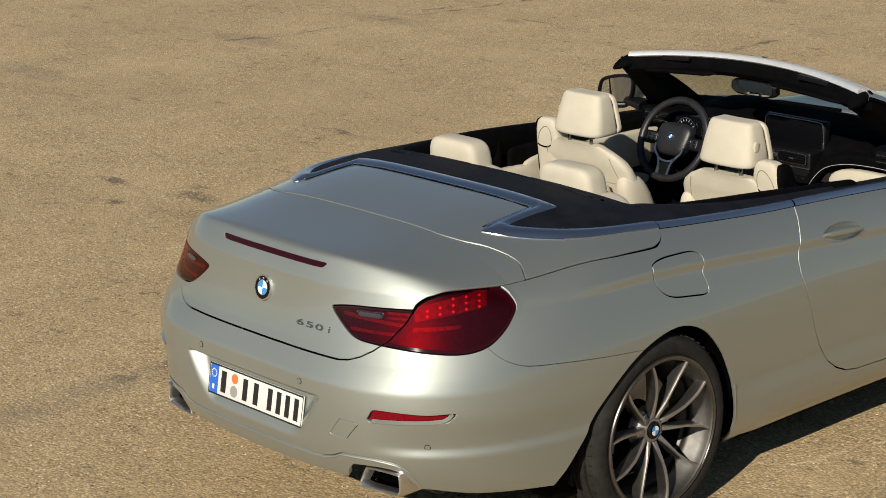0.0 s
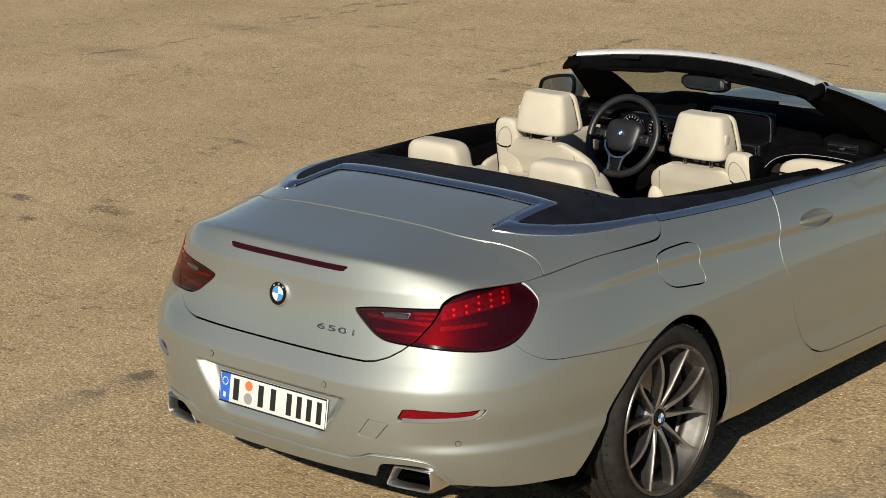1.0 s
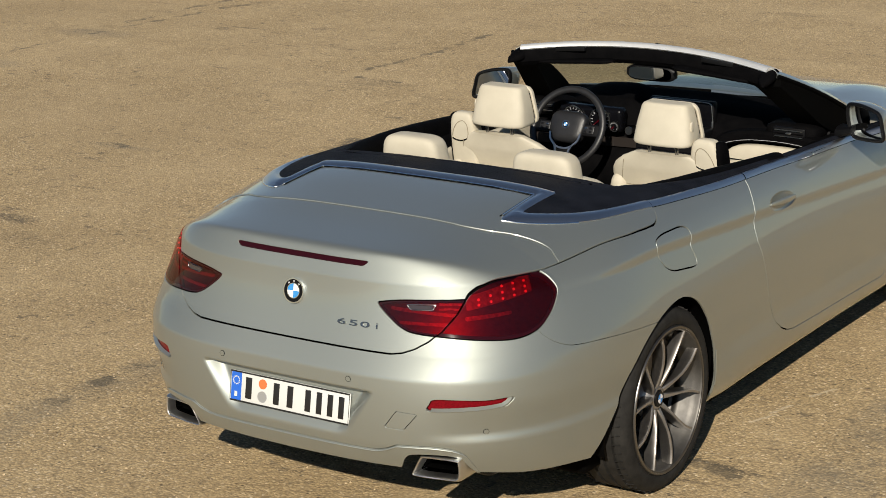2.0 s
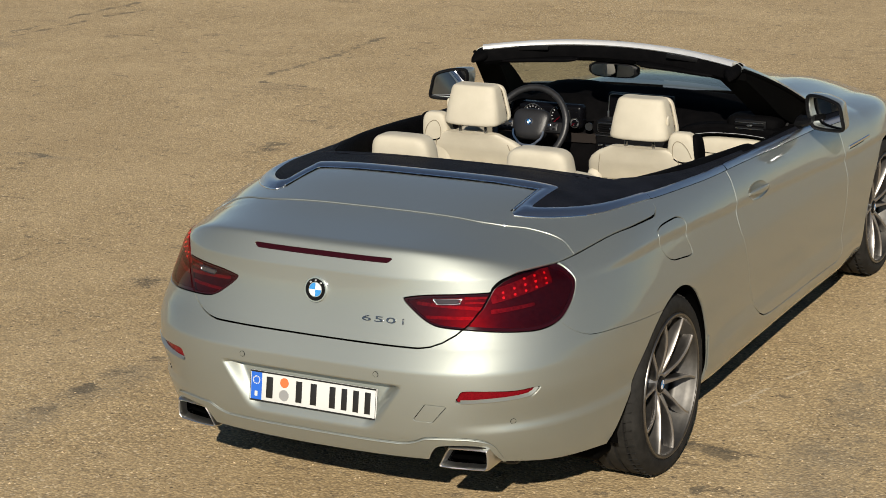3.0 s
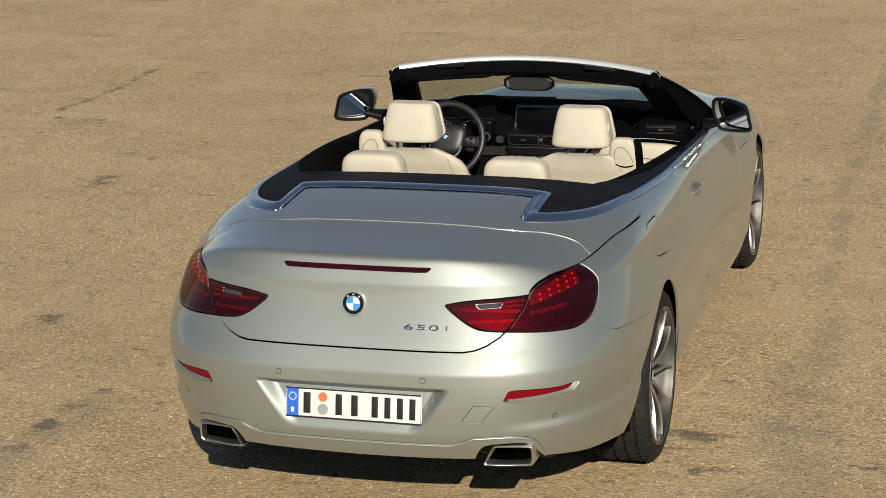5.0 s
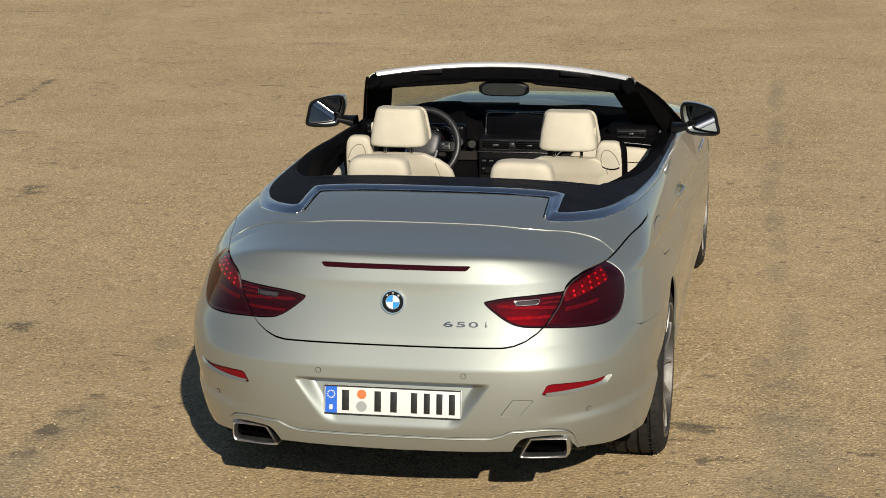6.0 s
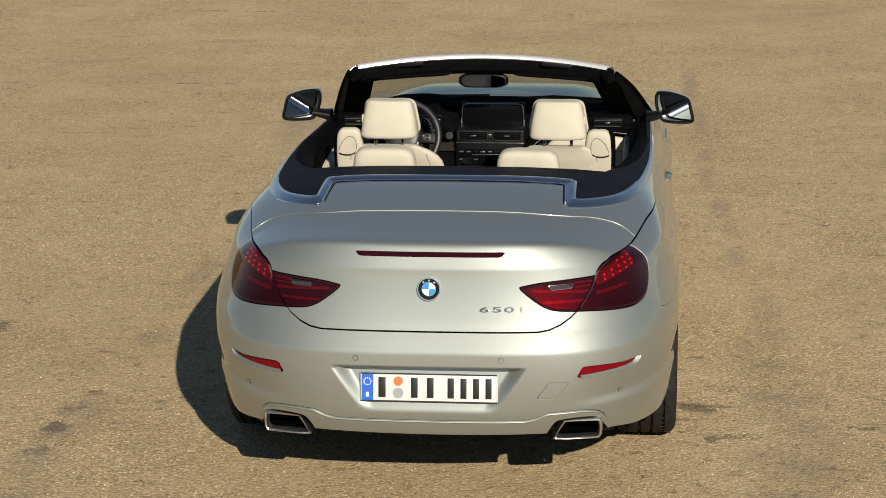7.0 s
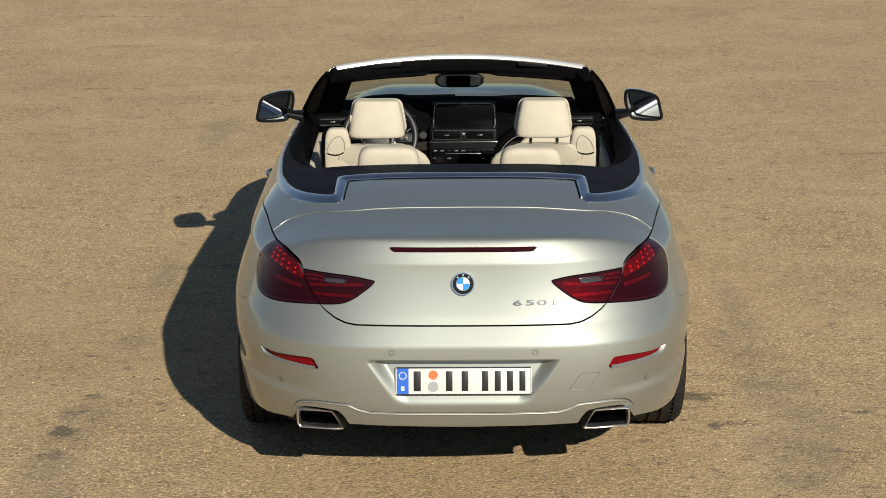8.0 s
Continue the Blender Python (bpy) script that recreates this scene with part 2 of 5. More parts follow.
    colour = mixed(math_of("MULTIPLY", crack, 0.6), colour, (0.085, 0.066, 0.045))
    crumbs = noise_of(42.0, 5.0, 0.7)
    warp = node(m, "ShaderNodeTexNoise", Scale=7.0, Detail=5.0)
    wire(m, at.outputs["Object"], warp.inputs["Vector"])
    place = t.nodes.new("ShaderNodeSeparateXYZ")
    wire(m, at.outputs["Object"], place.inputs[0])

    def patches(rows, far, near):
        found = None
        for x, y, rx, ry in rows:
            dx = math_of("POWER", math_of("DIVIDE", math_of("SUBTRACT", place.outputs[0], x), rx), 2.0)
            dy = math_of("POWER", math_of("DIVIDE", math_of("SUBTRACT", place.outputs[1], y), ry), 2.0)
            d = math_of("ADD", math_of("ADD", dx, dy), math_of("ADD", math_of("MULTIPLY", warp.outputs["Fac"], 3.4), math_of("MULTIPLY", crumbs, 6.5)))
            spot = step(d, far, near)
            found = spot if found is None else math_of("MAXIMUM", found, spot)
        return found

    colour = mixed(math_of("MULTIPLY", patches(FILMS, 6.7, 3.9), 0.52), colour, (0.135, 0.124, 0.098))
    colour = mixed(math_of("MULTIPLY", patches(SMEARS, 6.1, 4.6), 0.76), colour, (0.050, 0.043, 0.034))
    # lines on the yard, their edges broken by noise
    def lines(rows, ragged):
        found = None
        for x0, y0, x1, y1, wide in rows:
            dx, dy = x1 - x0, y1 - y0
            px, py = math_of("SUBTRACT", place.outputs[0], x0), math_of("SUBTRACT", place.outputs[1], y0)
            u = math_of("DIVIDE", math_of("ADD", math_of("MULTIPLY", px, dx), math_of("MULTIPLY", py, dy)), dx * dx + dy * dy)
            u = math_of("MINIMUM", math_of("MAXIMUM", u, 0.0), 1.0)
            ex, ey = math_of("SUBTRACT", px, math_of("MULTIPLY", u, dx)), math_of("SUBTRACT", py, math_of("MULTIPLY", u, dy))
            d = math_of("SQRT", math_of("ADD", math_of("MULTIPLY", ex, ex), math_of("MULTIPLY", ey, ey)))
            spot = step(math_of("ADD", d, ragged), wide, wide * 0.4)
            found = spot if found is None else math_of("MAXIMUM", found, spot)
        return found

    ragged = math_of("ADD", math_of("MULTIPLY", math_of("SUBTRACT", warp.outputs["Fac"], 0.5), 0.30), math_of("MULTIPLY", math_of("SUBTRACT", crumbs, 0.5), 0.14))
    colour = mixed(math_of("MULTIPLY", math_of("MULTIPLY", lines(CRACKS, ragged), step(noise_of(4.0, 4.0, 0.6), 0.42, 0.56)), 0.72), colour, (0.085, 0.072, 0.050))
    colour = mixed(math_of("MULTIPLY", lines(SCUFFS, math_of("MULTIPLY", math_of("SUBTRACT", crumbs, 0.5), 0.05)), 0.5), colour, (0.72, 0.60, 0.42))
    # pits where stones have gone
    pits = node(m, "ShaderNodeTexVoronoi", Scale=30.0)
    wire(m, at.outputs["Object"], pits.inputs["Vector"])
    hole = math_of("MULTIPLY", step(pits.outputs["Distance"], 0.24, 0.14), step(noise_of(7.0, 4.0), 0.50, 0.58))
    colour = mixed(math_of("MULTIPLY", hole, 0.75), colour, (0.06, 0.045, 0.028))
    mottle = step(noise_of(7.0, 6.0, 0.65, (0.7, 1.3, 1.0, 0.2)), 0.40, 0.62)
    colour = mixed(math_of("MULTIPLY", mottle, 0.10), colour, (0.20, 0.14, 0.075))
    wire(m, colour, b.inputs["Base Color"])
    bump = node(m, "ShaderNodeBump", Strength=0.6, Distance=0.006)
    height = math_of("ADD", math_of("MULTIPLY", stones.outputs["Distance"], -0.7), math_of("MULTIPLY", noise_of(25.0, 5.0), 1.2))
    wire(m, height, bump.inputs["Height"])
    wire(m, bump.outputs["Normal"], b.inputs["Normal"])
    return m


GROUND = ground_material()


# ---- mesh helpers ----
def part(name, bm, material, parent, label="", smooth=35):
    """Links a bmesh as one mesh object under a thing or a part."""
    me = bpy.data.meshes.new(name)
    bmesh.ops.recalc_face_normals(bm, faces=bm.faces)
    bm.to_mesh(me)
    bm.free()
    return finish(name, me, material, parent, label, smooth)


def finish(name, me, material, parent, label="", smooth=35):
    me.materials.append(material)
    if smooth:
        me.shade_smooth()
        me.set_sharp_from_angle(angle=radians(smooth))
    ob = new(name, me)
    ob.parent = parent
    if parent is not None:
        ob.matrix_parent_inverse = parent.matrix_world.inverted() if parent.type == "EMPTY" else Matrix()
    if label:
        ob["label"] = label
    return ob


def box(bm, x0, x1, y0, y1, z0, z1, bevel=0.0, seg=3, m=None):
    r = bmesh.ops.create_cube(bm, size=1.0)
    vs = r["verts"]
    for v in vs:
        v.co = Vector(((x0 + x1) / 2 + v.co.x * (x1 - x0), (y0 + y1) / 2 + v.co.y * (y1 - y0), (z0 + z1) / 2 + v.co.z * (z1 - z0)))
    if bevel:
        es = list({e for v in vs for e in v.link_edges})
        out = bmesh.ops.bevel(bm, geom=es, offset=bevel, segments=seg, profile=0.5, affect="EDGES")
        vs = list({v for f in out["faces"] for v in f.verts} | {v for v in vs if v.is_valid})
        vs = list({v for f in {f for v in vs for f in v.link_faces} for v in f.verts})
    if m is not None:
        bmesh.ops.transform(bm, matrix=m, verts=vs)
    return bm


def boxed(*a, **k):
    return box(bmesh.new(), *a, **k)


def ring(w, h, power=3.0, n=40):
    """A closed rounded section in a plane."""
    out = []
    for i in range(n):
        a = 2 * math.pi * i / n
        c, s = math.cos(a), math.sin(a)
        out.append((w * math.copysign(abs(c) ** (2 / power), c), h * math.copysign(abs(s) ** (2 / power), s)))
    return out


def loft(bm, rings, caps=True, closed=False):
    rows = [[bm.verts.new(p) for p in r] for r in rings]
    n = len(rows[0])
    pairs = list(zip(rows, rows[1:])) + ([(rows[-1], rows[0])] if closed else [])
    for a, b in pairs:
        for i in range(n):
            bm.faces.new((a[i], a[(i + 1) % n], b[(i + 1) % n], b[i]))
    if caps and not closed:
        bm.faces.new(rows[0][::-1])
        bm.faces.new(rows[-1])
    return bm


def cushion(x, y, z, w, d, h, px=3.2, pz=3.0, n=14, m=None, lean=0.0, taper=0.0):
    """A padded block: half sizes w, d, h about a centre; lean moves the top along y, taper narrows it."""
    bm = bmesh.new()
    rings = []
    for i in range(n + 1):
        a = -math.pi / 2 + math.pi * i / n
        s, c = math.sin(a), math.cos(a)
        zz = math.copysign(abs(s) ** (2 / pz), s)
        k = max(abs(c) ** (2 / pz), 0.02)
        rings.append([(x + px_ * k * (1 - taper * (zz + 1) / 2), y + py_ * k + lean * (zz + 1) / 2, z + h * zz) for px_, py_ in ring(w, d, px)])
    loft(bm, rings)
    if m is not None:
        bmesh.ops.transform(bm, matrix=m, verts=bm.verts)
    return bm


def sweep(path, profile, ups=None, closed=False, caps=True):
    """A profile of (across, up) pairs carried along a path of points."""
    bm = bmesh.new()
    pts = [Vector(p) for p in path]
    n = len(pts)
    rings = []
    for i, p in enumerate(pts):
        a, b = (pts[i - 1], pts[(i + 1) % n]) if closed else (pts[max(i - 1, 0)], pts[min(i + 1, n - 1)])
        t = (b - a).normalized()
        u = Vector(ups[i]) if ups else Vector((0, 0, 1))
        side = t.cross(u).normalized()
        u = side.cross(t)
        rings.append([p + side * c + u * h for c, h in profile])
    return loft(bm, rings, caps, closed)


def tube(path, r, n=12, closed=False):
    return sweep(path, [(r * math.cos(2 * math.pi * i / n), r * math.sin(2 * math.pi * i / n)) for i in range(n)], closed=closed)


def curve(points, n=60, closed=False):
    """A smooth line of n points through a few."""
    p = [np.array(q, float) for q in points]
    k = len(p)
    segs = k if closed else k - 1
    out = []
    for j in range(n if closed else n):
        u = j * segs / (n if closed else n - 1)
        i = min(int(u), segs - 1)
        t = u - i
        q = [p[(i + o) % k] if closed else p[min(max(i + o, 0), k - 1)] for o in (-1, 0, 1, 2)]
        out.append(0.5 * (2 * q[1] + (q[2] - q[0]) * t + (2 * q[0] - 5 * q[1] + 4 * q[2] - q[3]) * t * t + (3 * q[1] - q[0] - 3 * q[2] + q[3]) * t ** 3))
    return out


def disc(bm, r, depth, n=32, m=None, inner=0.0):
    """A disc or ring about the x axis, its face at x = depth."""
    prof = [(inner, 0.0), (inner, depth), (r, depth), (r, 0.0)]
    rows = []
    for i in range(n):
        a = 2 * math.pi * i / n
        rows.append([bm.verts.new((x, q * math.cos(a), q * math.sin(a))) for q, x in prof])
    for i in range(n):
        a, b = rows[i], rows[(i + 1) % n]
        for j in range(4):
            bm.faces.new((a[j], b[j], b[(j + 1) % 4], a[(j + 1) % 4]))
    if m is not None:
        bmesh.ops.transform(bm, matrix=m, verts=[v for r_ in rows for v in r_])
    return bm


def turned(profile, n=96):
    """A solid of (radius, x) pairs turned about the x axis, closed in a ring."""
    bm = bmesh.new()
    loft(bm, [[(x, r * math.cos(2 * math.pi * i / n), r * math.sin(2 * math.pi * i / n)) for r, x in profile] for i in range(n)], closed=True)
    return bm


def flip(bm, side):
    if side < 0:
        bmesh.ops.scale(bm, vec=(-1, 1, 1), verts=bm.verts)
    return bm


# ---- ground ----
def make_ground():
    bm = bmesh.new()
    edges = [-1500, -300, -60, -20, -8, -4, 0, 4, 8, 12, 20, 60, 300, 1500]
    rows = [[bm.verts.new((x, y, 0)) for x in edges] for y in edges]
    for a, b in zip(rows, rows[1:]):
        for i in range(len(edges) - 1):
            bm.faces.new((a[i], a[i + 1], b[i + 1], b[i]))
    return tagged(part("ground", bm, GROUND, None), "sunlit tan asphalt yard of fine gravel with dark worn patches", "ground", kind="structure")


make_ground()


def make_gravel():
    """Loose grit lying on the yard, thicker where nothing drives."""
    rng = random.Random(11)
    verts, faces = [], []
    for _ in range(7000):
        x, y = rng.uniform(-4.5, 4.0), rng.uniform(-1.9, 5.0)
        r = rng.uniform(0.0025, 0.0065)
        k, a = len(verts), rng.uniform(0, 6.3)
        for i in range(4):
            q = r * rng.uniform(0.7, 1.3)
            verts.append((x + q * math.cos(a + i * 1.57), y + q * math.sin(a + i * 1.57), 0.001))
        verts.append((x + r * rng.uniform(-0.3, 0.3), y, r * rng.uniform(0.7, 1.2)))
        faces += [(k + i, k + (i + 1) % 4, k + 4) for i in range(4)]
    me = bpy.data.meshes.new("loose_gravel")
    me.from_pydata(verts, [], faces)
    me.materials.append(GRIT)
    return tagged(new("loose_gravel", me), "loose pale grit scattered over the asphalt yard", "gravel", kind="stuff")


GRIT = principled("grit", (0.5, 0.36, 0.2), 0.9)
_pick, _ramp = node(GRIT, "ShaderNodeNewGeometry"), GRIT.node_tree.nodes.new("ShaderNodeValToRGB")
_ramp.color_ramp.elements[0].color, _ramp.color_ramp.elements[1].color = (0.16, 0.11, 0.06, 1), (0.60, 0.46, 0.28, 1)
wire(GRIT, _pick.outputs["Random Per Island"], _ramp.inputs[0])
wire(GRIT, _ramp.outputs[0], GRIT.node_tree.nodes["Principled BSDF"].inputs["Base Color"])
make_gravel()

# ---- car: the body form ----

def spline_ring(points, n=8):
    return np.array(curve(points, n * len(points), True))


def outline(poly, u, v):
    """Signed distance to a closed outline in a plane; below zero inside."""
    shape = np.shape(u)
    u, v = np.ravel(u).astype(float), np.ravel(v).astype(float)
    best = np.full(u.shape, 9.0)
    near = np.flatnonzero((u > poly[:, 0].min() - 0.15) & (u < poly[:, 0].max() + 0.15) & (v > poly[:, 1].min() - 0.15) & (v < poly[:, 1].max() + 0.15))
    if len(near):
        pu, pv = u[near], v[near]
        d = np.full(pu.shape, 81.0)
        odd = np.zeros(pu.shape, bool)
        for (ax, ay), (bx, by) in zip(poly, np.roll(poly, -1, 0)):
            ex, ey = bx - ax, by - ay
            t = np.clip(((pu - ax) * ex + (pv - ay) * ey) / (ex * ex + ey * ey + 1e-12), 0, 1)
            d = np.minimum(d, (pu - ax - t * ex) ** 2 + (pv - ay - t * ey) ** 2)
            cross = (ay > pv) != (by > pv)
            odd ^= cross & (pu < ax + (pv - ay) * ex / (ey if abs(ey) > 1e-12 else 1e-12))
        best[near] = np.where(odd, -np.sqrt(d), np.sqrt(d))
    return best.reshape(shape)




def keyed(v, keys):
    """Smooth monotone curve through (at, value) pairs."""
    k = np.array(keys, float)
    x, y = k[:, 0], k[:, 1]
    d = np.diff(y) / np.diff(x)
    h = np.diff(x)
    m = np.zeros(len(x))
    m[0], m[-1] = d[0], d[-1]
    for i in range(1, len(x) - 1):
        if d[i - 1] * d[i] > 0:
            w1, w2 = 2 * h[i] + h[i - 1], h[i] + 2 * h[i - 1]
            m[i] = (w1 + w2) / (w1 / d[i - 1] + w2 / d[i])
    v = np.clip(np.asarray(v, float), x[0], x[-1])
    i = np.clip(np.searchsorted(x, v) - 1, 0, len(h) - 1)
    t = (v - x[i]) / h[i]
    return ((1 + 2 * t) * (1 - t) ** 2 * y[i] + t * (1 - t) ** 2 * h[i] * m[i]
            + t * t * (3 - 2 * t) * y[i + 1] + t * t * (t - 1) * h[i] * m[i + 1])

BELT = ((-1.2, 1.06), (0, 1.045), (0.75, 1.043), (1.5, 1.008), (2.2, 0.965), (2.9, 0.938), (3.7, 0.80))


def sloped(at, value, slopes):
    """A profile through one known value whose slope runs straight from key to key: (height, slope) pairs."""
    k = np.array(slopes, float)
    z = np.linspace(k[0, 0], k[-1, 0], 1001)
    s_ = np.interp(z, k[:, 0], k[:, 1])
    v = np.concatenate(((0,), np.cumsum((s_[1:] + s_[:-1]) / 2 * np.diff(z))))
    return z, v - np.interp(at, z, v) + value


def profile(z, known):
    return np.interp(z, *known)


SIDE = sloped(0.58, 0.947, ((0.15, 1.8), (0.20, 0.85), (0.26, 0.32), (0.33, 0.12), (0.45, 0.09), (0.56, 0.05), (0.66, -0.02), (0.69, -0.06), (0.735, -0.28), (0.80, -0.33), (0.86, -0.33), (0.90, -0.37), (0.95, -0.55),
                            (1.0, -0.95), (1.04, -1.55), (1.15, -1.6)))
# the tail: rounded foot, a shelf over a crease, the hollow face of the lid and its raised lip
TAIL = sloped(0.60, 1.107, ((0.15, 1.3), (0.24, 0.9), (0.32, 0.46), (0.415, 0.20), (0.44, 0.10), (0.52, 0.03), (0.60, -0.02), (0.654, -0.06), (0.672, -0.50), (0.735, -0.55), (0.738, -0.44), (0.757, -0.42),
                            (0.771, -0.32), (0.957, -0.11), (0.965, -0.36), (1.0, -0.42), (1.15, -0.32)))
SPINE = ((-1.2, 1.005), (-1.01, 1.028), (-0.985, 1.040), (-0.965, 1.0505), (-0.945, 1.0548), (-0.90, 1.0572), (-0.75, 1.0670), (-0.55, 1.0870), (-0.19, 1.112), (0.05, 1.104), (0.17, 1.090), (0.40, 1.062), (0.75, 1.05), (1.4, 1.03),
         (1.9, 1.0), (2.2, 0.985), (2.9, 0.934), (3.5, 0.825), (3.8, 0.71))
CROWN = ((-0.6, 0.35), (-0.2, 0.22), (0.1, 0.10), (0.4, 0.02), (2.0, 0.02), (2.6, 0.15))
WAIST = ((-1.2, 1.0), (0.2, 1.0), (1.0, 0.995), (1.7, 0.99), (2.85, 1.0), (3.8, 0.99))
SWAGE = ((-0.6, 0.909), (-0.16, 0.909), (0.31, 0.885), (0.615, 0.863), (1.31, 0.831), (2.4, 0.80))
def soft(t):
    t = np.clip(t, 0, 1)
    return t * t * (3 - 2 * t)


def shell(x, y, z):
    """Below zero inside the closed body form."""
    x = np.abs(x)
    zn = z * 1.045 / keyed(y, BELT)
    # a groove along the flank below the handles and a flared sill
    groove = 0.0115 * soft((zn - keyed(y, SWAGE)) / 0.040 + 0.5) * soft((y + 0.85) / 0.4)
    flare = 0.012 * soft((0.43 - zn) / 0.09) * soft((y - 0.3) / 0.3) * soft((2.5 - y) / 0.3)
    w = (profile(zn, SIDE) + groove + flare) * keyed(y, WAIST)
    p = keyed(z, ((0.28, 3.1), (0.42, 3.5), (0.6, 3.8), (0.9, 3.3), (1.05, 3.2)))
    back = (np.maximum(-y, 0) / profile(z, TAIL)) ** 3
    nose = (np.maximum(y - 2.55, 0) / (1.21 - 0.25 * np.maximum(z - 0.5, 0))) ** 3
    # the sunk field behind the number plate: steep along its top, easy at its sides and foot
    field = soft((0.609 - z) / 0.014) * soft((0.843 * (0.372 - x) - 0.545 * (0.603 - z)) / 0.055) * soft((z - 0.424) / 0.05) * (y < -0.9)
    field = field * (0.010 + 0.026 * np.clip((z - 0.43) / 0.17, 0, 1))
    # the hollow round the corner of the bumper, over a crease
    hollow = 0.009 * soft((z - 0.438) / 0.040) * soft((0.595 - z) / 0.12) * soft((x - 0.50) / 0.22) * soft((0.05 - y) / 0.3)
    around = field + hollow + 0.9 * (((x / w) ** p + back + nose) ** (1 / 3.3) - 1)
    # the bonnet's raised middle and the valley beside it
    relief = soft((y - 2.15) / 0.5) * (0.024 * soft((0.62 - x) / 0.24) - 0.004 * np.exp(-((x - 0.66) / 0.06) ** 2))
    top = z - (keyed(y, SPINE) + relief - keyed(y, CROWN) * x ** 4)
    r = keyed(y, ((-1.0, 0.010), (-0.88, 0.012), (-0.75, 0.024), (-0.5, 0.035), (4.0, 0.035)))
    return 0.5 * (around + top + np.sqrt((around - top) ** 2 + r * r))


def build_grid(n_back, n_side, n_nose, rows):
    """The right half of the body form as a grid of points, met along rays from a line inside it."""
    fans = [(-0.40, -math.pi / 2 + math.pi / 2 * i / n_back) for i in range(n_back)]
    fans += [(-0.40 + 2.9 * i / n_side, 0.0) for i in range(n_side)]
    fans += [(2.5, math.pi / 2 * i / n_nose) for i in range(n_nose + 1)]
    lift = np.interp(np.linspace(0, 1, rows), (0, 0.12, 0.62, 0.8, 1), np.radians((-45, -30, 25, 45, 90)))
    oy, turn = np.array(fans).T
    cx, cy = np.cos(turn)[:, None] * np.cos(lift), np.sin(turn)[:, None] * np.cos(lift)
    cx[0] = 0.0
    cx[-1] = 0.0
    cx[:, -1] = 0.0
    cz = np.broadcast_to(np.sin(lift), cx.shape)
    lo, hi = np.zeros(cx.shape), np.full(cx.shape, 2.2)
    for _ in range(34):
        mid = (lo + hi) / 2
        inside = shell(mid * cx, oy[:, None] + mid * cy, 0.62 + mid * cz) < 0
        lo, hi = np.where(inside, mid, lo), np.where(inside, hi, mid)
    v = np.stack((lo * cx, oy[:, None] + lo * cy, 0.62 + lo * cz), -1).reshape(-1, 3)
    i, j = np.meshgrid(np.arange(len(fans) - 1), np.arange(rows - 1), indexing="ij")
    a = (i * rows + j).ravel()
    return v, np.stack((a, a + rows, a + rows + 1, a + 1), -1)


def normals_at(v):
    e = 0.0015
    g = [shell(*(v + np.eye(3)[k] * e).T) - shell(*(v - np.eye(3)[k] * e).T) for k in range(3)]
    n = np.stack(g, -1)
    n[np.abs(v[:, 0]) < 1e-5, 0] = 0
    return n / (np.linalg.norm(n, axis=1, keepdims=True) + 1e-9)


FINE = build_grid(280, 200, 40, 230)
COARSE = build_grid(60, 70, 24, 60)
_known = {}


def cut_out(grid, cuts):
    """The faces of the grid where every function in cuts is below zero, cut clean along their edges."""
    v, q = grid
    full, some = np.ones(len(q), bool), np.ones(len(q), bool)
    for g in cuts:
        key = (id(grid), g)
        if key not in _known:
            _known[key] = g(np.abs(v[:, 0]), v[:, 1], v[:, 2]) < 0
        i = _known[key][q]
        full &= i.all(1)
        some &= i.any(1)
    faces = [list(f) for f in q[some & ~full]]
    pts = [tuple(p) for p in v]
    for g in cuts:
        ids = sorted({k for f in faces for k in f})
        if not ids:
            break
        arr = np.array([pts[k] for k in ids])
        val = dict(zip(ids, g(np.abs(arr[:, 0]), arr[:, 1], arr[:, 2])))
        made, out = {}, []
        for f in faces:
            signs = [val[k] < 0 for k in f]
            if all(signs):
                out.append(f)
                continue
            if not any(signs):
                continue
            poly = []
            for k, a in enumerate(f):
                b = f[(k + 1) % len(f)]
                if val[a] < 0:
                    poly.append(a)
                if (val[a] < 0) != (val[b] < 0):
                    e = (min(a, b), max(a, b))
                    if e not in made:
                        t = val[e[0]] / (val[e[0]] - val[e[1]])
                        pts.append(tuple(np.array(pts[e[0]]) * (1 - t) + np.array(pts[e[1]]) * t))
                        made[e] = len(pts) - 1
                    poly.append(made[e])
            if len(poly) > 2:
                out.append(poly)
        faces = out
    faces = [list(f) for f in q[full]] + faces
    ids = sorted({k for f in faces for k in f})
    back = {k: n for n, k in enumerate(ids)}
    return np.array([pts[k] for k in ids]).reshape(-1, 3), [[back[k] for k in f] for f in faces]


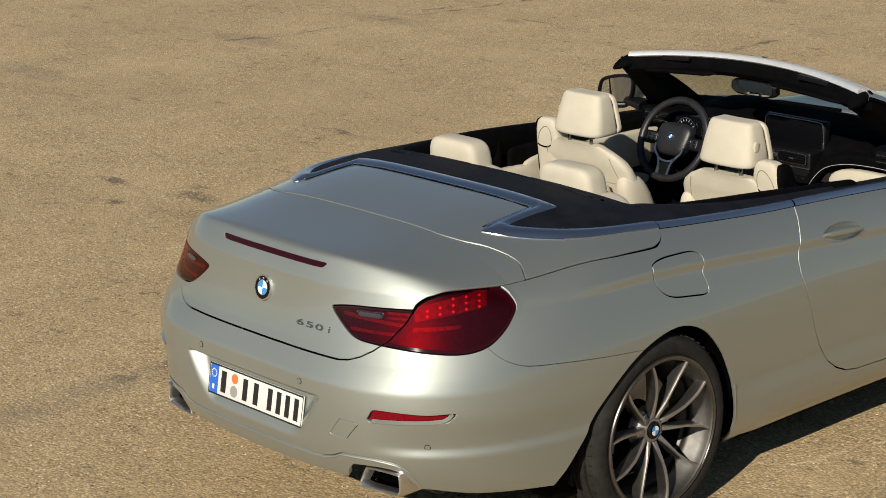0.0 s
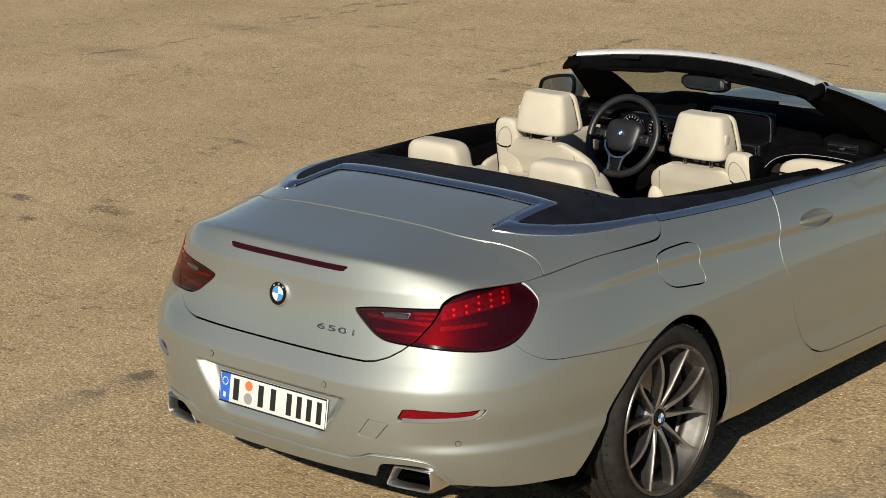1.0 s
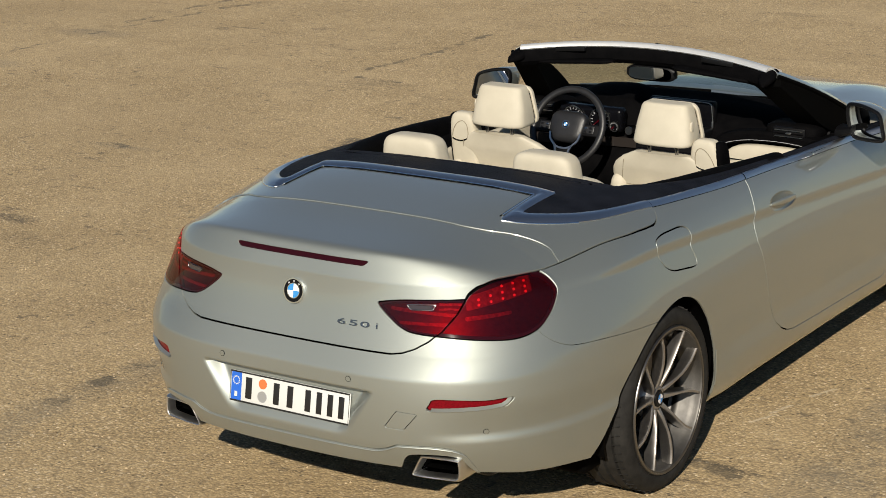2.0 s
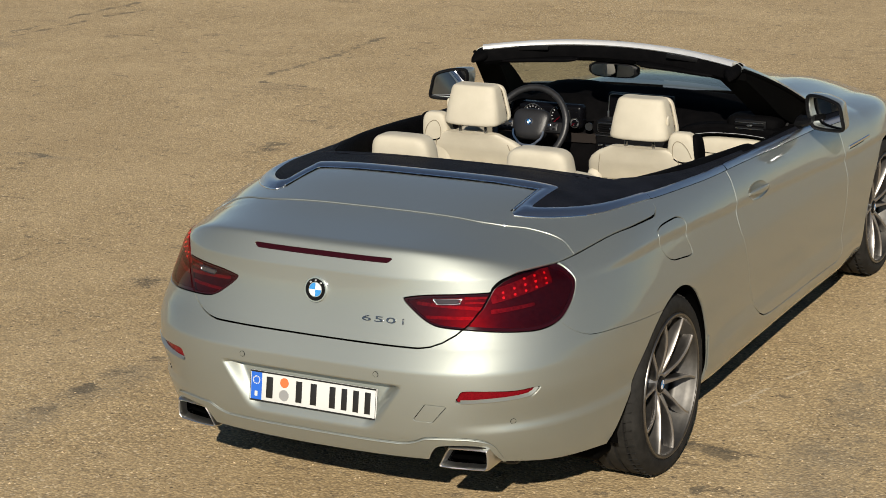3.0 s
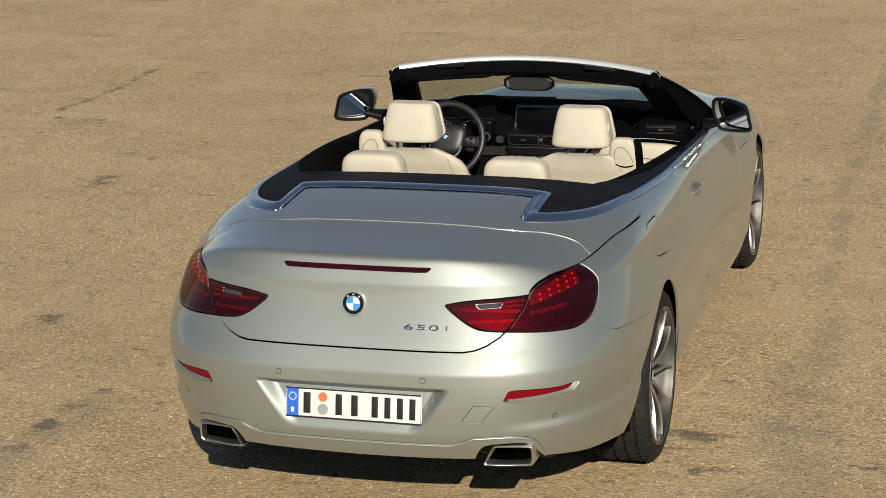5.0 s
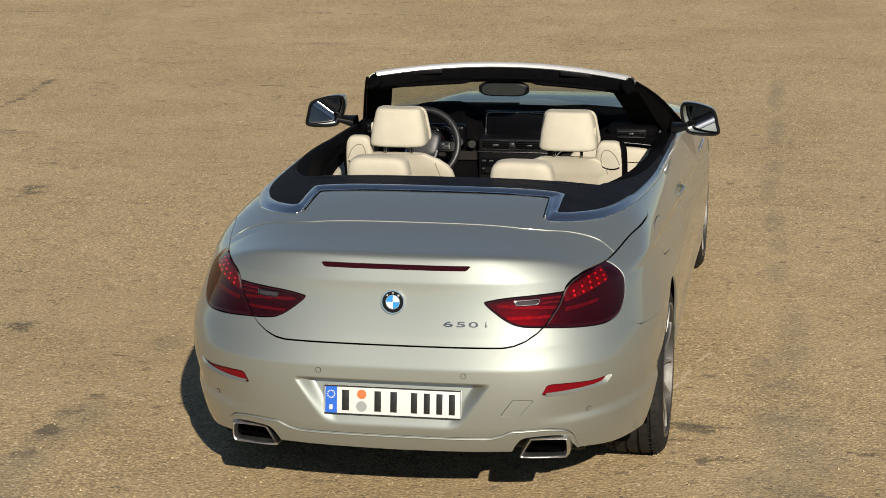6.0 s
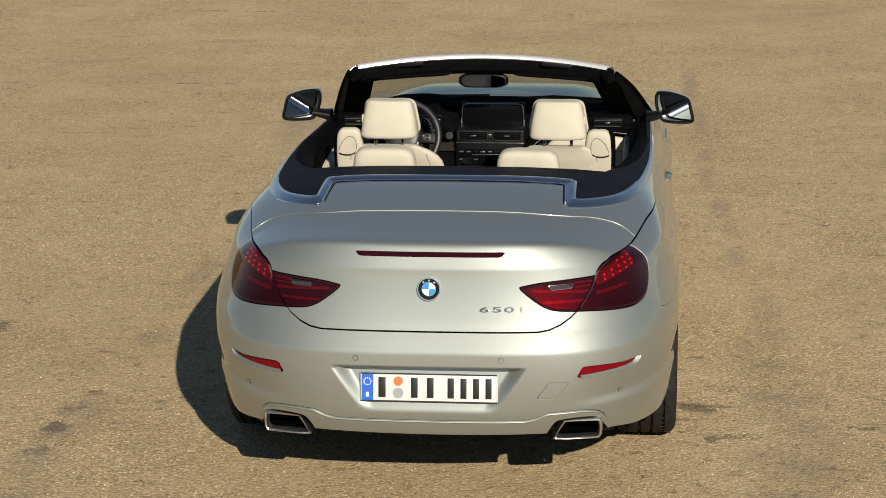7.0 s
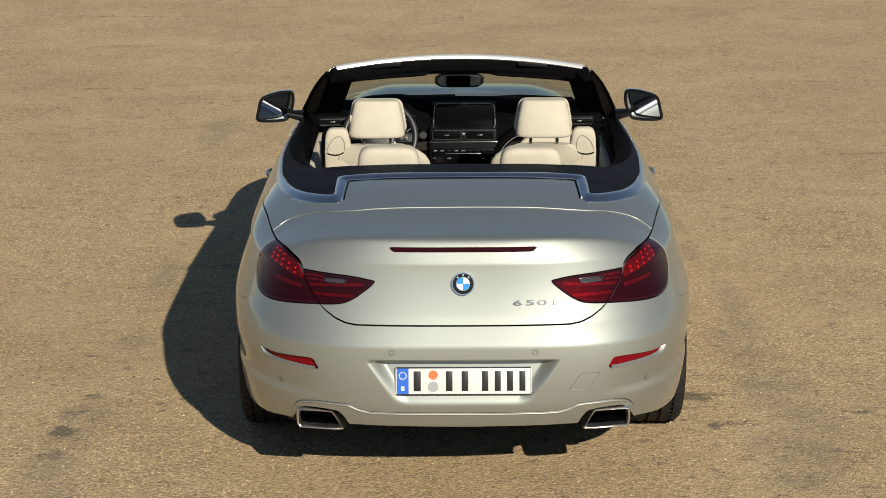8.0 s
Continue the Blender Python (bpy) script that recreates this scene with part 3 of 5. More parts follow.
def panel(name, cuts, material, parent, label="", lift=0.0, sides=(1, -1), rim=0.010, extra=None, grid=None, crown=None):
    """A pressed sheet of the body form with rolled edges. extra: further cuts for one side."""
    allv, allf, alln = [], [], []
    for side in sides:
        v, faces = cut_out(grid or FINE, list(cuts) + (extra or {}).get(side, []))
        if not faces:
            continue
        n = normals_at(v)
        if crown:
            up, e = crown(v[:, 0], v[:, 1]), 0.001
            lean = np.stack(((crown(v[:, 0] + e, v[:, 1]) - crown(v[:, 0] - e, v[:, 1])) / (2 * e), (crown(v[:, 0], v[:, 1] + e) - crown(v[:, 0], v[:, 1] - e)) / (2 * e), 0 * up), -1)
            v = v + n * up[:, None]
            n = n - lean
            n = n / np.linalg.norm(n, axis=1, keepdims=True)
        v = v + n * lift
        seen = {}
        for f in faces:
            for a, b in zip(f, f[1:] + f[:1]):
                seen[(a, b)] = seen.get((a, b), 0) + 1
        rv, rn, rf = [], [], []
        base = len(v)
        for (a, b) in seen:
            if (b, a) in seen or (abs(v[a][0]) < 1e-4 and abs(v[b][0]) < 1e-4) or not rim:
                continue
            d = v[b] - v[a]
            for k in (a, b):
                o = np.cross(d, n[k])
                o /= np.linalg.norm(o) + 1e-9
                rv += [v[k], v[k] - n[k] * rim]
                rn += [n[k] * 0.75 + o * 0.66, o]
            c = base + len(rv) - 4
            rf.append([c + 2, c, c + 1, c + 3])
        if rv:
            v, n = np.vstack((v, rv)), np.vstack((n, rn))
            faces = faces + rf
        if side < 0:
            v, n = v * (-1, 1, 1), n * (-1, 1, 1)
            faces = [f[::-1] for f in faces]
        k = sum(len(x) for x in allv)
        allv.append(v)
        alln.append(n)
        allf += [[i + k for i in f] for f in faces]
    me = bpy.data.meshes.new(name)
    me.from_pydata(np.vstack(allv).tolist(), [], allf)
    me.materials.append(material)
    me.shade_smooth()
    me.normals_split_custom_set_from_vertices(np.vstack(alln).tolist())
    ob = new(name, me)
    ob.parent = parent
    if label:
        ob["label"] = label
    return ob


# shut lines of the body, each below zero on one side
GAP = 0.0030
LID_FACE = np.array(((-0.5, 0.734), (0.41, 0.736), (0.45, 0.742), (0.49, 0.757), (0.53, 0.782), (0.565, 0.815), (0.602, 0.87), (0.621, 0.92), (0.65, 1.0), (-0.5, 1.0)))
LID_SIDE = ((-0.905, 0.612), (-0.885, 0.626), (-0.862, 0.6435), (-0.84, 0.660), (-0.792, 0.685), (-0.744, 0.704), (-0.70, 0.719), (-0.645, 0.736), (-0.54, 0.761), (-0.35, 0.797), (-0.14, 0.833), (0.01, 0.841), (0.05, 0.832), (0.08, 0.81),
            (0.095, 0.785))
LID_FRONT = ((0, -0.598), (0.4, -0.60), (0.5, -0.58), (0.595, -0.533), (0.7, -0.505), (0.757, -0.53), (0.8, -0.55))
LAMP = np.array(((0.450, 0.889), (0.475, 0.900), (0.56, 0.910), (0.70, 0.915), (0.835, 0.919), (0.88, 0.942), (0.95, 0.962), (1.05, 0.975), (1.16, 0.975), (1.225, 0.968),
                    (1.275, 0.945), (1.306, 0.911), (1.291, 0.878), (1.25, 0.838), (1.178, 0.800), (1.07, 0.783), (0.92, 0.786), (0.735, 0.797), (0.60, 0.805), (0.545, 0.818), (0.50, 0.845)))
LAMP = np.array(curve([tuple(p) for p in LAMP], 84, True))
LAMP_OUT = LAMP + np.array([(0.0, np.interp(a, (0.79, 0.815, 1.05, 1.15, 1.20), (0.0, 0.055, 0.055, 0.03, 0.0)) if b > 0.9 else 0.0) for a, b in LAMP])
LAMP_IN = np.column_stack((LAMP[:, 0], np.minimum(LAMP[:, 1], 0.917)))
SEAM = ((1.13, 0.84), (1.16, 0.812), (1.2, 0.782), (1.27, 0.749), (1.36, 0.727), (1.53, 0.714), (1.83, 0.688), (2.1, 0.665))
BOTTOM = ((0, 0.333), (0.45, 0.337), (0.87, 0.322), (1.13, 0.297), (1.4, 0.283), (1.6, 0.265), (2.4, 0.180), (4.2, 0.168), (5.0, 0.19), (6.0, 0.25))
APRON = ((0, 0.396), (0.35, 0.398), (0.40, 0.408), (0.45, 0.427), (0.55, 0.429), (0.62, 0.42), (0.655, 0.395), (0.675, 0.33))
DOOR = np.array(((2.20, 1.3), (0.81, 1.3), (0.79, 1.0), (0.765, 0.93), (0.748, 0.87), (0.727, 0.81), (0.725, 0.76), (0.745, 0.69), (0.785, 0.585), (0.81, 0.52), (0.843, 0.46), (0.90, 0.385),
                 (0.955, 0.345), (1.02, 0.318), (1.09, 0.306), (1.34, 0.295), (2.06, 0.275), (2.115, 0.30), (2.11, 0.40), (2.155, 0.67), (2.19, 0.83)))
FLAP = spline_ring(((-0.042, 0.925), (-0.030, 0.943), (0.02, 0.952), (0.10, 0.952), (0.17, 0.948), (0.208, 0.93), (0.214, 0.90), (0.205, 0.865), (0.214, 0.835), (0.217, 0.81), (0.20, 0.797),
                    (0.12, 0.806), (0.04, 0.818), (-0.01, 0.842), (-0.037, 0.88)), 5)
CUP = np.array([(1.005 + 0.118 * math.cos(a), 0.860 + 0.036 * math.sin(a) - 0.05 * 0.118 * math.cos(a)) for a in np.linspace(0, 2 * math.pi, 40, endpoint=False)])
ARCH_BACK = spline_ring(((-0.62, 0.08), (-0.54, 0.24), (-0.472, 0.34), (-0.415, 0.43), (-0.34, 0.54), (-0.23, 0.637), (-0.10, 0.70), (0.04, 0.72), (0.16, 0.68), (0.25, 0.59), (0.305, 0.50),
                         (0.346, 0.41), (0.375, 0.28), (0.38, 0.1), (0.3, -0.1), (-0.5, -0.1)), 5)
ARCH_FRONT = spline_ring([(2.855 + 0.375 * math.cos(a), 0.342 + 0.375 * math.sin(a)) for a in np.linspace(-0.9, math.pi + 0.9, 16)], 4)
TRIM_OUT = np.array(((-0.3, -0.209), (0.476, -0.207), (0.488, -0.452), (0.494, -0.472), (0.508, -0.480), (0.56, -0.452), (0.61, -0.407), (0.66, -0.348), (0.70, -0.285), (0.735, -0.205),
                     (0.765, -0.09), (0.790, 0.06), (0.806, 0.20), (0.824, 0.44), (0.839, 0.77), (0.842, 1.4), (0.84, 2.0), (0.80, 2.2), (-0.3, 2.3)))
TRIM_IN = np.array(((-0.3, -0.137), (0.517, -0.134), (0.519, -0.362), (0.526, -0.382), (0.548, -0.370), (0.58, -0.343), (0.625, -0.296), (0.668, -0.230), (0.703, -0.153), (0.739, -0.035),
                    (0.762, 0.10), (0.778, 0.22), (0.796, 0.44), (0.815, 0.77), (0.818, 1.4), (0.816, 2.0), (0.78, 2.2), (-0.3, 2.3)))
TRIM_OUT = np.vstack((TRIM_OUT[:4], curve([tuple(p) for p in TRIM_OUT[4:16]], 70), TRIM_OUT[16:]))
TRIM_IN = np.vstack((TRIM_IN[:3], curve([tuple(p) for p in TRIM_IN[3:15]], 70), TRIM_IN[15:]))
for line_, first in ((TRIM_OUT, 12), (TRIM_IN, 14)):
    for _ in range(6):
        line_[first:72] = 0.5 * line_[first:72] + 0.25 * (line_[first - 1:71] + line_[first + 1:73])
COCKPIT = np.array(((-0.3, 0.082), (0.0, 0.085), (0.16, 0.081), (0.30, 0.062), (0.42, 0.042), (0.50, 0.036), (0.555, 0.046), (0.60, 0.083), (0.645, 0.145), (0.70, 0.255), (0.745, 0.41), (0.773, 0.58),
                    (0.793, 0.80), (0.803, 1.04), (0.805, 1.4), (0.80, 1.9), (0.76, 2.1), (0.5, 2.22), (0.2, 2.26), (-0.3, 2.27)))
THIRD = np.array(((-0.5, 1.004), (0.258, 1.004), (0.268, 1.006), (0.282, 1.019), (0.276, 1.022), (-0.5, 1.023)))
REFLECT = spline_ring(((0.618, 0.566), (0.63, 0.584), (0.652, 0.603), (0.75, 0.603), (0.90, 0.598), (1.03, 0.601), (1.012, 0.580), (0.975, 0.567), (0.85, 0.562), (0.72, 0.558), (0.64, 0.558)), 4)
TIP_HOLE = spline_ring(((0.425, 0.28), (0.44, 0.335), (0.468, 0.382), (0.50, 0.396), (0.58, 0.398), (0.628, 0.388), (0.648, 0.362), (0.658, 0.28)), 5)
TOW = np.array(((0.404, 0.487), (0.451, 0.550), (0.525, 0.546), (0.474, 0.485)))


def along(x, y):
    return x + y + 1.12


def g_lid(x, y, z):
    side = np.where(y < -0.905, 0.612 - 8 * (y + 0.905), keyed(y, LID_SIDE))
    face = np.where(y < -0.5, outline(LID_FACE, x, z), 9.0)
    over = np.where(y > 0.3, 9.0, x - side)
    k = soft((z - 0.905) / 0.03)
    return np.where(z < 0.905, face, np.where(z > 0.935, over, face * (1 - k) + over * k))


def lid(x, y, z): return g_lid(x, y, z) + GAP
def not_lid(x, y, z): return GAP - g_lid(x, y, z)
def lid_rear(x, y, z): return y - keyed(x, LID_FRONT) + GAP
def lid_fore(x, y, z): return keyed(x, LID_FRONT) - y + GAP
def g_lamp_in(x, y, z): return np.where(y < -0.35, outline(LAMP_IN, along(x, y), z), 9.0)
def lamp(x, y, z): return g_lamp_in(x, y, z) + GAP
def g_lamp_out(x, y, z): return np.where(y < -0.35, outline(LAMP_OUT, along(x, y), z), 9.0)
def lamp_out(x, y, z): return g_lamp_out(x, y, z) + GAP
def not_lamp_out(x, y, z): return GAP * 0.6 - g_lamp_out(x, y, z)
def not_lamp(x, y, z): return GAP * 0.6 - g_lamp_in(x, y, z)
def g_seam(x, y, z): return np.where(along(x, y) < 1.13, z - 0.93, z - keyed(along(x, y), SEAM))
def below_seam(x, y, z): return g_seam(x, y, z) + GAP * 0.4
def above_seam(x, y, z): return GAP * 0.4 - np.where(along(x, y) < 1.13, -0.2, np.where(along(x, y) > 2.12, 0.2, z - keyed(along(x, y), SEAM)))
def bottom(x, y, z): return keyed(along(x, y), BOTTOM) - z
def apron(x, y, z): return np.where((y < -0.7) & (x < 0.675), z - keyed(x, APRON), 1.0)
def not_apron(x, y, z): return 0.001 - apron(x, y, z)
def apron_in(x, y, z): return apron(x, y, z) + 0.005
def arch_back(x, y, z): return -outline(ARCH_BACK, y, z)
def arch_front(x, y, z): return -outline(ARCH_FRONT, y, z)
def behind_arch(x, y, z): return y - 0.0
def g_door(x, y, z): return outline(DOOR, y, z)
def door_in(x, y, z): return g_door(x, y, z) + GAP
def not_door(x, y, z): return GAP - g_door(x, y, z)
def before_door(x, y, z): return y - 1.3
def after_door(x, y, z): return 1.9 - y
def sill(x, y, z): return np.maximum(np.abs(y - 1.6) - 0.2985, z - 0.5)
def outside_trim(x, y, z): return np.where(z > 0.85, -outline(TRIM_OUT, x, y), -1.0)
def in_trim(x, y, z): return np.where(z > 0.8, outline(TRIM_OUT, x, y) + 0.0015, 1.0)
def out_fabric(x, y, z): return np.where(z > 0.8, -outline(TRIM_IN, x, y), -1.0)
def in_fabric(x, y, z): return np.where(z > 0.8, outline(TRIM_IN, x, y) - 0.003, 1.0)
def not_cockpit(x, y, z): return np.where(z > 0.7, -outline(COCKPIT, x, y), -1.0)
def trim_aft(x, y, z): return y - 0.088
def trim_quarter(x, y, z): return np.abs(y - 0.44) - 0.347
def trim_door(x, y, z): return np.abs(y - 1.40) - 0.605
def fabric_end(x, y, z): return y - 1.9
def g_cup(x, y, z): return outline(CUP, y, z)
def not_cup(x, y, z): return -g_cup(x, y, z)
def g_flap(x, y, z): return outline(FLAP, y, z)
def flap(x, y, z): return g_flap(x, y, z) + 0.0027
def not_flap(x, y, z): return 0.0027 - g_flap(x, y, z)
def g_third(x, y, z): return np.where(y < -0.8, outline(THIRD, x, z), 9.0)
def third(x, y, z): return g_third(x, y, z) + 0.001
def not_third(x, y, z): return -g_third(x, y, z)
def g_reflect(x, y, z): return np.where(y < -0.6, outline(REFLECT, along(x, y), z), 9.0)
def reflect(x, y, z): return g_reflect(x, y, z) + 0.003
def not_reflect(x, y, z): return -g_reflect(x, y, z)
def tip_hole(x, y, z): return np.where(y < -0.7, -outline(TIP_HOLE, x, z), -1.0)
def g_tow(x, y, z): return np.where(y < -0.7, outline(TOW, x, z), 9.0)
def tow(x, y, z): return g_tow(x, y, z) + 0.0012
def not_tow(x, y, z): return 0.0013 - g_tow(x, y, z)
def bonnet(x, y, z): return np.maximum(x - 0.70 + 0.04 * (y - 2.2), y - 3.45)
def not_bonnet(x, y, z): return 0.002 - np.maximum(x - 0.70 + 0.04 * (y - 2.2), y - 3.45)
def fore(x, y, z): return 2.05 - y
def fender_end(x, y, z): return y - 3.25 + 0.3 * (z - 0.6)
def nose(x, y, z): return 3.254 - 0.3 * (z - 0.6) - y


car = tagged(new("car"), "parked silver two-door convertible, soft top folded, with cream leather seats", "car")

def trim_crown(x, y):
    """Height of the rounded trim over the form, from one edge to the other."""
    a, b = np.maximum(-outline(TRIM_OUT, x, y), 0), np.maximum(outline(TRIM_IN, x, y), 0)
    t = a / (a + b + 1e-6)
    return np.minimum(a + b, 0.06) * 0.17 * 4 * t * (1 - t) ** 0.8


# body sheets
BEADS = []
panel("inner_shell", [not_cockpit, arch_back, arch_front, tip_hole, lambda x, y, z: 0.345 - z], SEAL, car, lift=-0.018, rim=0, grid=COARSE)
trunk_lid = panel("trunk_lid", [lid, lid_rear, not_lamp, not_third], PAINT, car, "silver trunk lid with a raised lip")
tonneau = panel("tonneau_cover", [lid, lid_fore, outside_trim], PAINT, car, "silver cover over the folded top", lift=0.002)
panel("soft_deck", [in_fabric, not_cockpit, fabric_end], FABRIC, tonneau, "dark fabric covered deck", lift=0.003)
panel("deck_trim", [in_trim, out_fabric, trim_aft], TRIM, tonneau, "polished metal trim strip", lift=0.004, crown=trim_crown)
for side in (1, -1):
    foot = [(0.503, -0.482), (0.54, -0.464), (0.58, -0.436), (0.62, -0.398), (0.66, -0.35), (0.70, -0.288)]
    BEADS.append((side, foot))
bumper = panel("rear_bumper", [not_lid, not_lamp_out, below_seam, not_apron, arch_back, bottom, behind_arch, not_reflect, tip_hole], PAINT, car, extra={1: [not_tow]}, rim=0.016)
panel("tow_cover", [tow], PAINT, bumper, sides=(1,), rim=0.006)
rear_apron = panel("rear_apron", [apron_in, arch_back, bottom, behind_arch, tip_hole], PAINT, car, lift=0.002, rim=0.02)
for side in (1, -1):
    panel("rear_fender", [not_lid, not_lamp_out, above_seam, arch_back, bottom, not_door, before_door, outside_trim], PAINT, car, sides=(side,), extra={1: [not_flap]})
    panel("sill", [sill, not_door, bottom], PAINT, car, sides=(side,))
    door = panel("door", [door_in, outside_trim, not_cup], PAINT, car, sides=(side,), label="closed silver door")
    panel("belt_moulding", [in_trim, out_fabric, trim_door], TRIM, door, lift=0.002, sides=(side,), rim=0, crown=trim_crown)
    panel("belt_moulding", [in_trim, out_fabric, trim_quarter], TRIM, car, lift=0.002, sides=(side,), rim=0, crown=trim_crown)
    panel("front_fender", [not_door, after_door, arch_front, not_bonnet, fender_end, outside_trim, bottom], PAINT, car, sides=(side,))
    panel("reflector", [reflect], REFLECTOR, bumper, "red reflector strip", lift=-0.013, sides=(side,), rim=0)
panel("fuel_flap", [flap], PAINT, car, sides=(1,), rim=0.006)
panel("bonnet", [bonnet, fore, not_cockpit], PAINT, car)
panel("front_bumper", [nose, not_bonnet, arch_front, bottom], PAINT, car)
panel("third_brake_light", [third], LAMPDARK, trunk_lid, "dark red brake light strip", lift=-0.003, rim=0)


# tail lights: lens, light guides and clear reversing window
def band(a, b, s0, s1, tilt=0.0):
    def g(x, y, z):
        s = along(x, y)
        h = z - tilt * (s - 0.8)
        return np.where(y < -0.35, np.maximum(np.maximum(a - h, h - b), np.maximum(s0 - s, s - s1)), 9.0)
    return g


def wedge(top, foot, s0, s1):
    """A glowing field between two rising lines, each a height at either end."""
    def g(x, y, z):
        s = along(x, y)
        t = (s - s0) / (s1 - s0)
        return np.where(y < -0.35, np.maximum(np.maximum(foot[0] + (foot[1] - foot[0]) * t - z, z - top[0] - (top[1] - top[0]) * t), np.maximum(s0 - s, s - s1)), 9.0)
    return g


OUTER = {}


def lamp_edge(x, y, z): return -(g_lamp_in(x, y, z) + 0.008)
def lamp_edge_out(x, y, z): return -(g_lamp_out(x, y, z) + 0.013)
def lid_strip(x, y, z): return g_lid(x, y, z) + GAP
def fender_strip(x, y, z): return GAP - g_lid(x, y, z)


for side in (1, -1):
    inner = panel("tail_light", [lamp, lid], BOWL, trunk_lid, "red tail light with a clear reversing window", lift=-0.014, sides=(side,), rim=0)
    outer = panel("tail_light", [lamp_out, not_lid], BOWL, car, "red wraparound tail light with rows of light points", lift=-0.014, sides=(side,), rim=0)
    for thing, strip, base, edge_ in ((inner, lid_strip, lid, lamp_edge), (outer, fender_strip, not_lid, lamp_edge_out)):
        near = lamp if thing is inner else lamp_out
        panel("lens_frame", [near, base, edge_], LAMPDARK, thing, lift=-0.001, sides=(side,), rim=0.016)
        panel("lens", [near, strip, lambda x, y, z: -edge_(x, y, z) - 0.0005], REDLENS, thing, "glossy red lens", lift=0.0005, sides=(side,), rim=0)
    for a, b, s0, s1, tilt in ((0.860, 0.871, 0.50, 0.795, -0.05), (0.832, 0.842, 0.53, 0.75, 0.0), (0.897, 0.905, 0.712, 0.82, 0.0), (0.882, 0.889, 0.712, 0.81, 0.0)):
        panel("light_guide", [lid, band(a, b, s0, s1, tilt), lamp], GUIDE, inner, lift=-0.009, sides=(side,), rim=0.004)
    for top, foot, s0, s1, stuff in (((0.925, 0.980), (0.880, 0.922), 0.84, 1.175, FIELD), ((0.862, 0.872), (0.848, 0.861), 0.83, 1.06, GUIDE)):
        panel("light_guide", [lambda x, y, z: g_lamp_out(x, y, z) + 0.012, fender_strip, wedge(top, foot, s0, s1)], stuff, outer, lift=-0.010, sides=(side,), rim=0.004)
    OUTER[side] = outer
    panel("reversing_window", [band(0.8825, 0.8955, 0.583, 0.687), lamp], CLEARLENS, inner, "clear reversing light window", lift=0.0012, sides=(side,), rim=0)


def skin(x, z, lift=0.0):
    """The place on the tail at a width and height."""
    lo, hi = -1.3, -0.3
    for _ in range(30):
        mid = (lo + hi) / 2
        if shell(np.array(x), np.array(mid), np.array(z)) < 0:
            hi = mid
        else:
            lo = mid
    n = normals_at(np.array([[x, hi, z]]))[0]
    return Vector((x, hi, z)) + Vector(n) * lift, Vector(n)


def on_skin(x, z, lift=0.0):
    """A pose whose x axis leaves the tail there and whose z axis points up."""
    p, n = skin(x, z, lift)
    up = (Vector((0, 0, 1)) - n * n.z).normalized()
    m = Matrix((n, up.cross(n), up)).transposed().to_4x4()
    m.translation = p
    return m


def at_length(s, z, lift):
    """The place on the tail at a length along it and a height."""
    lo, hi = 0.3, 0.9
    for _ in range(13):
        mid = (lo + hi) / 2
        if mid + skin(mid, z)[0].y + 1.12 < s:
            lo = mid
        else:
            hi = mid
    return skin(lo, z, lift)[0]


# pressed ledge under and outside each reflector
for side in (1, -1):
    bm = bmesh.new()
    rows = []
    for s_, z in ((0.640, 0.5595), (0.68, 0.5595), (0.72, 0.5605), (0.78, 0.562), (0.85, 0.5635), (0.92, 0.566), (0.975, 0.571), (1.005, 0.582), (1.022, 0.598)):
        end = max(s_ - 0.96, 0) / 0.06
        rows.append([bm.verts.new(at_length(s_, z - 0.0025, 0.0012)), bm.verts.new(at_length(s_ - 0.002 * end, z + 0.001, 0.0022)), bm.verts.new(at_length(s_ - 0.012 * end, z + 0.0085 - 0.003 * end, -0.0105))])
    for a, b in zip(rows, rows[1:]):
        for i in (0, 1):
            bm.faces.new((a[i], b[i], b[i + 1], a[i + 1]))
    part("reflector_ledge", flip(bm, side), PAINT, bumper)
# rolled upper edge of the apron under the bumper
for side in (1, -1):
    path = [skin(x, float(keyed(x, APRON)) - 0.0062, 0.0022)[0] for x in np.linspace(0.0, 0.64, 60)]
    part("apron_edge", flip(tube(path, 0.0036, 8), side), PAINT, rear_apron)
# bright edge round the clear window
for side in (1, -1):
    rim_ = [skin(x, z, 0.0012)[0] for x, z in curve(((0.444, 0.8965), (0.488, 0.898), (0.531, 0.8985), (0.530, 0.890), (0.525, 0.8825), (0.490, 0.881), (0.457, 0.8805), (0.449, 0.888)), 32, True)]
    part("window_frame", flip(tube(rim_, 0.0013, 6, True), side), MARK, trunk_lid)
# rows of light points in the outer lamps
POINT = principled("light_point", (0.95, 0.95, 0.95), 0.15, 0.0, 0.5)
for side in (1, -1):
    for row in range(3):
        for k in range(5):
            s_ = 0.900 + 0.060 * k
            foot_, top_ = 0.885 + 0.112 * (s_ - 0.84), np.interp(s_, (0.88, 0.95, 1.05, 1.16), (0.928, 0.946, 0.958, 0.960))
            z = foot_ + (top_ - foot_) * (row + 0.35) / 2.5
            p = at_length(s_, z, 0)
            if g_lid(np.array(p.x), np.array(p.y), np.array(p.z)) < 0.016:
                continue
            m = on_skin(p.x, z, -0.0085)
            bm = bmesh.new()
            disc(bm, 0.0048, 0.002, 12, m)
            disc(bm, 0.0028, 0.0045, 12, m)
            part("light_point", flip(bm, side), POINT, OUTER[side])

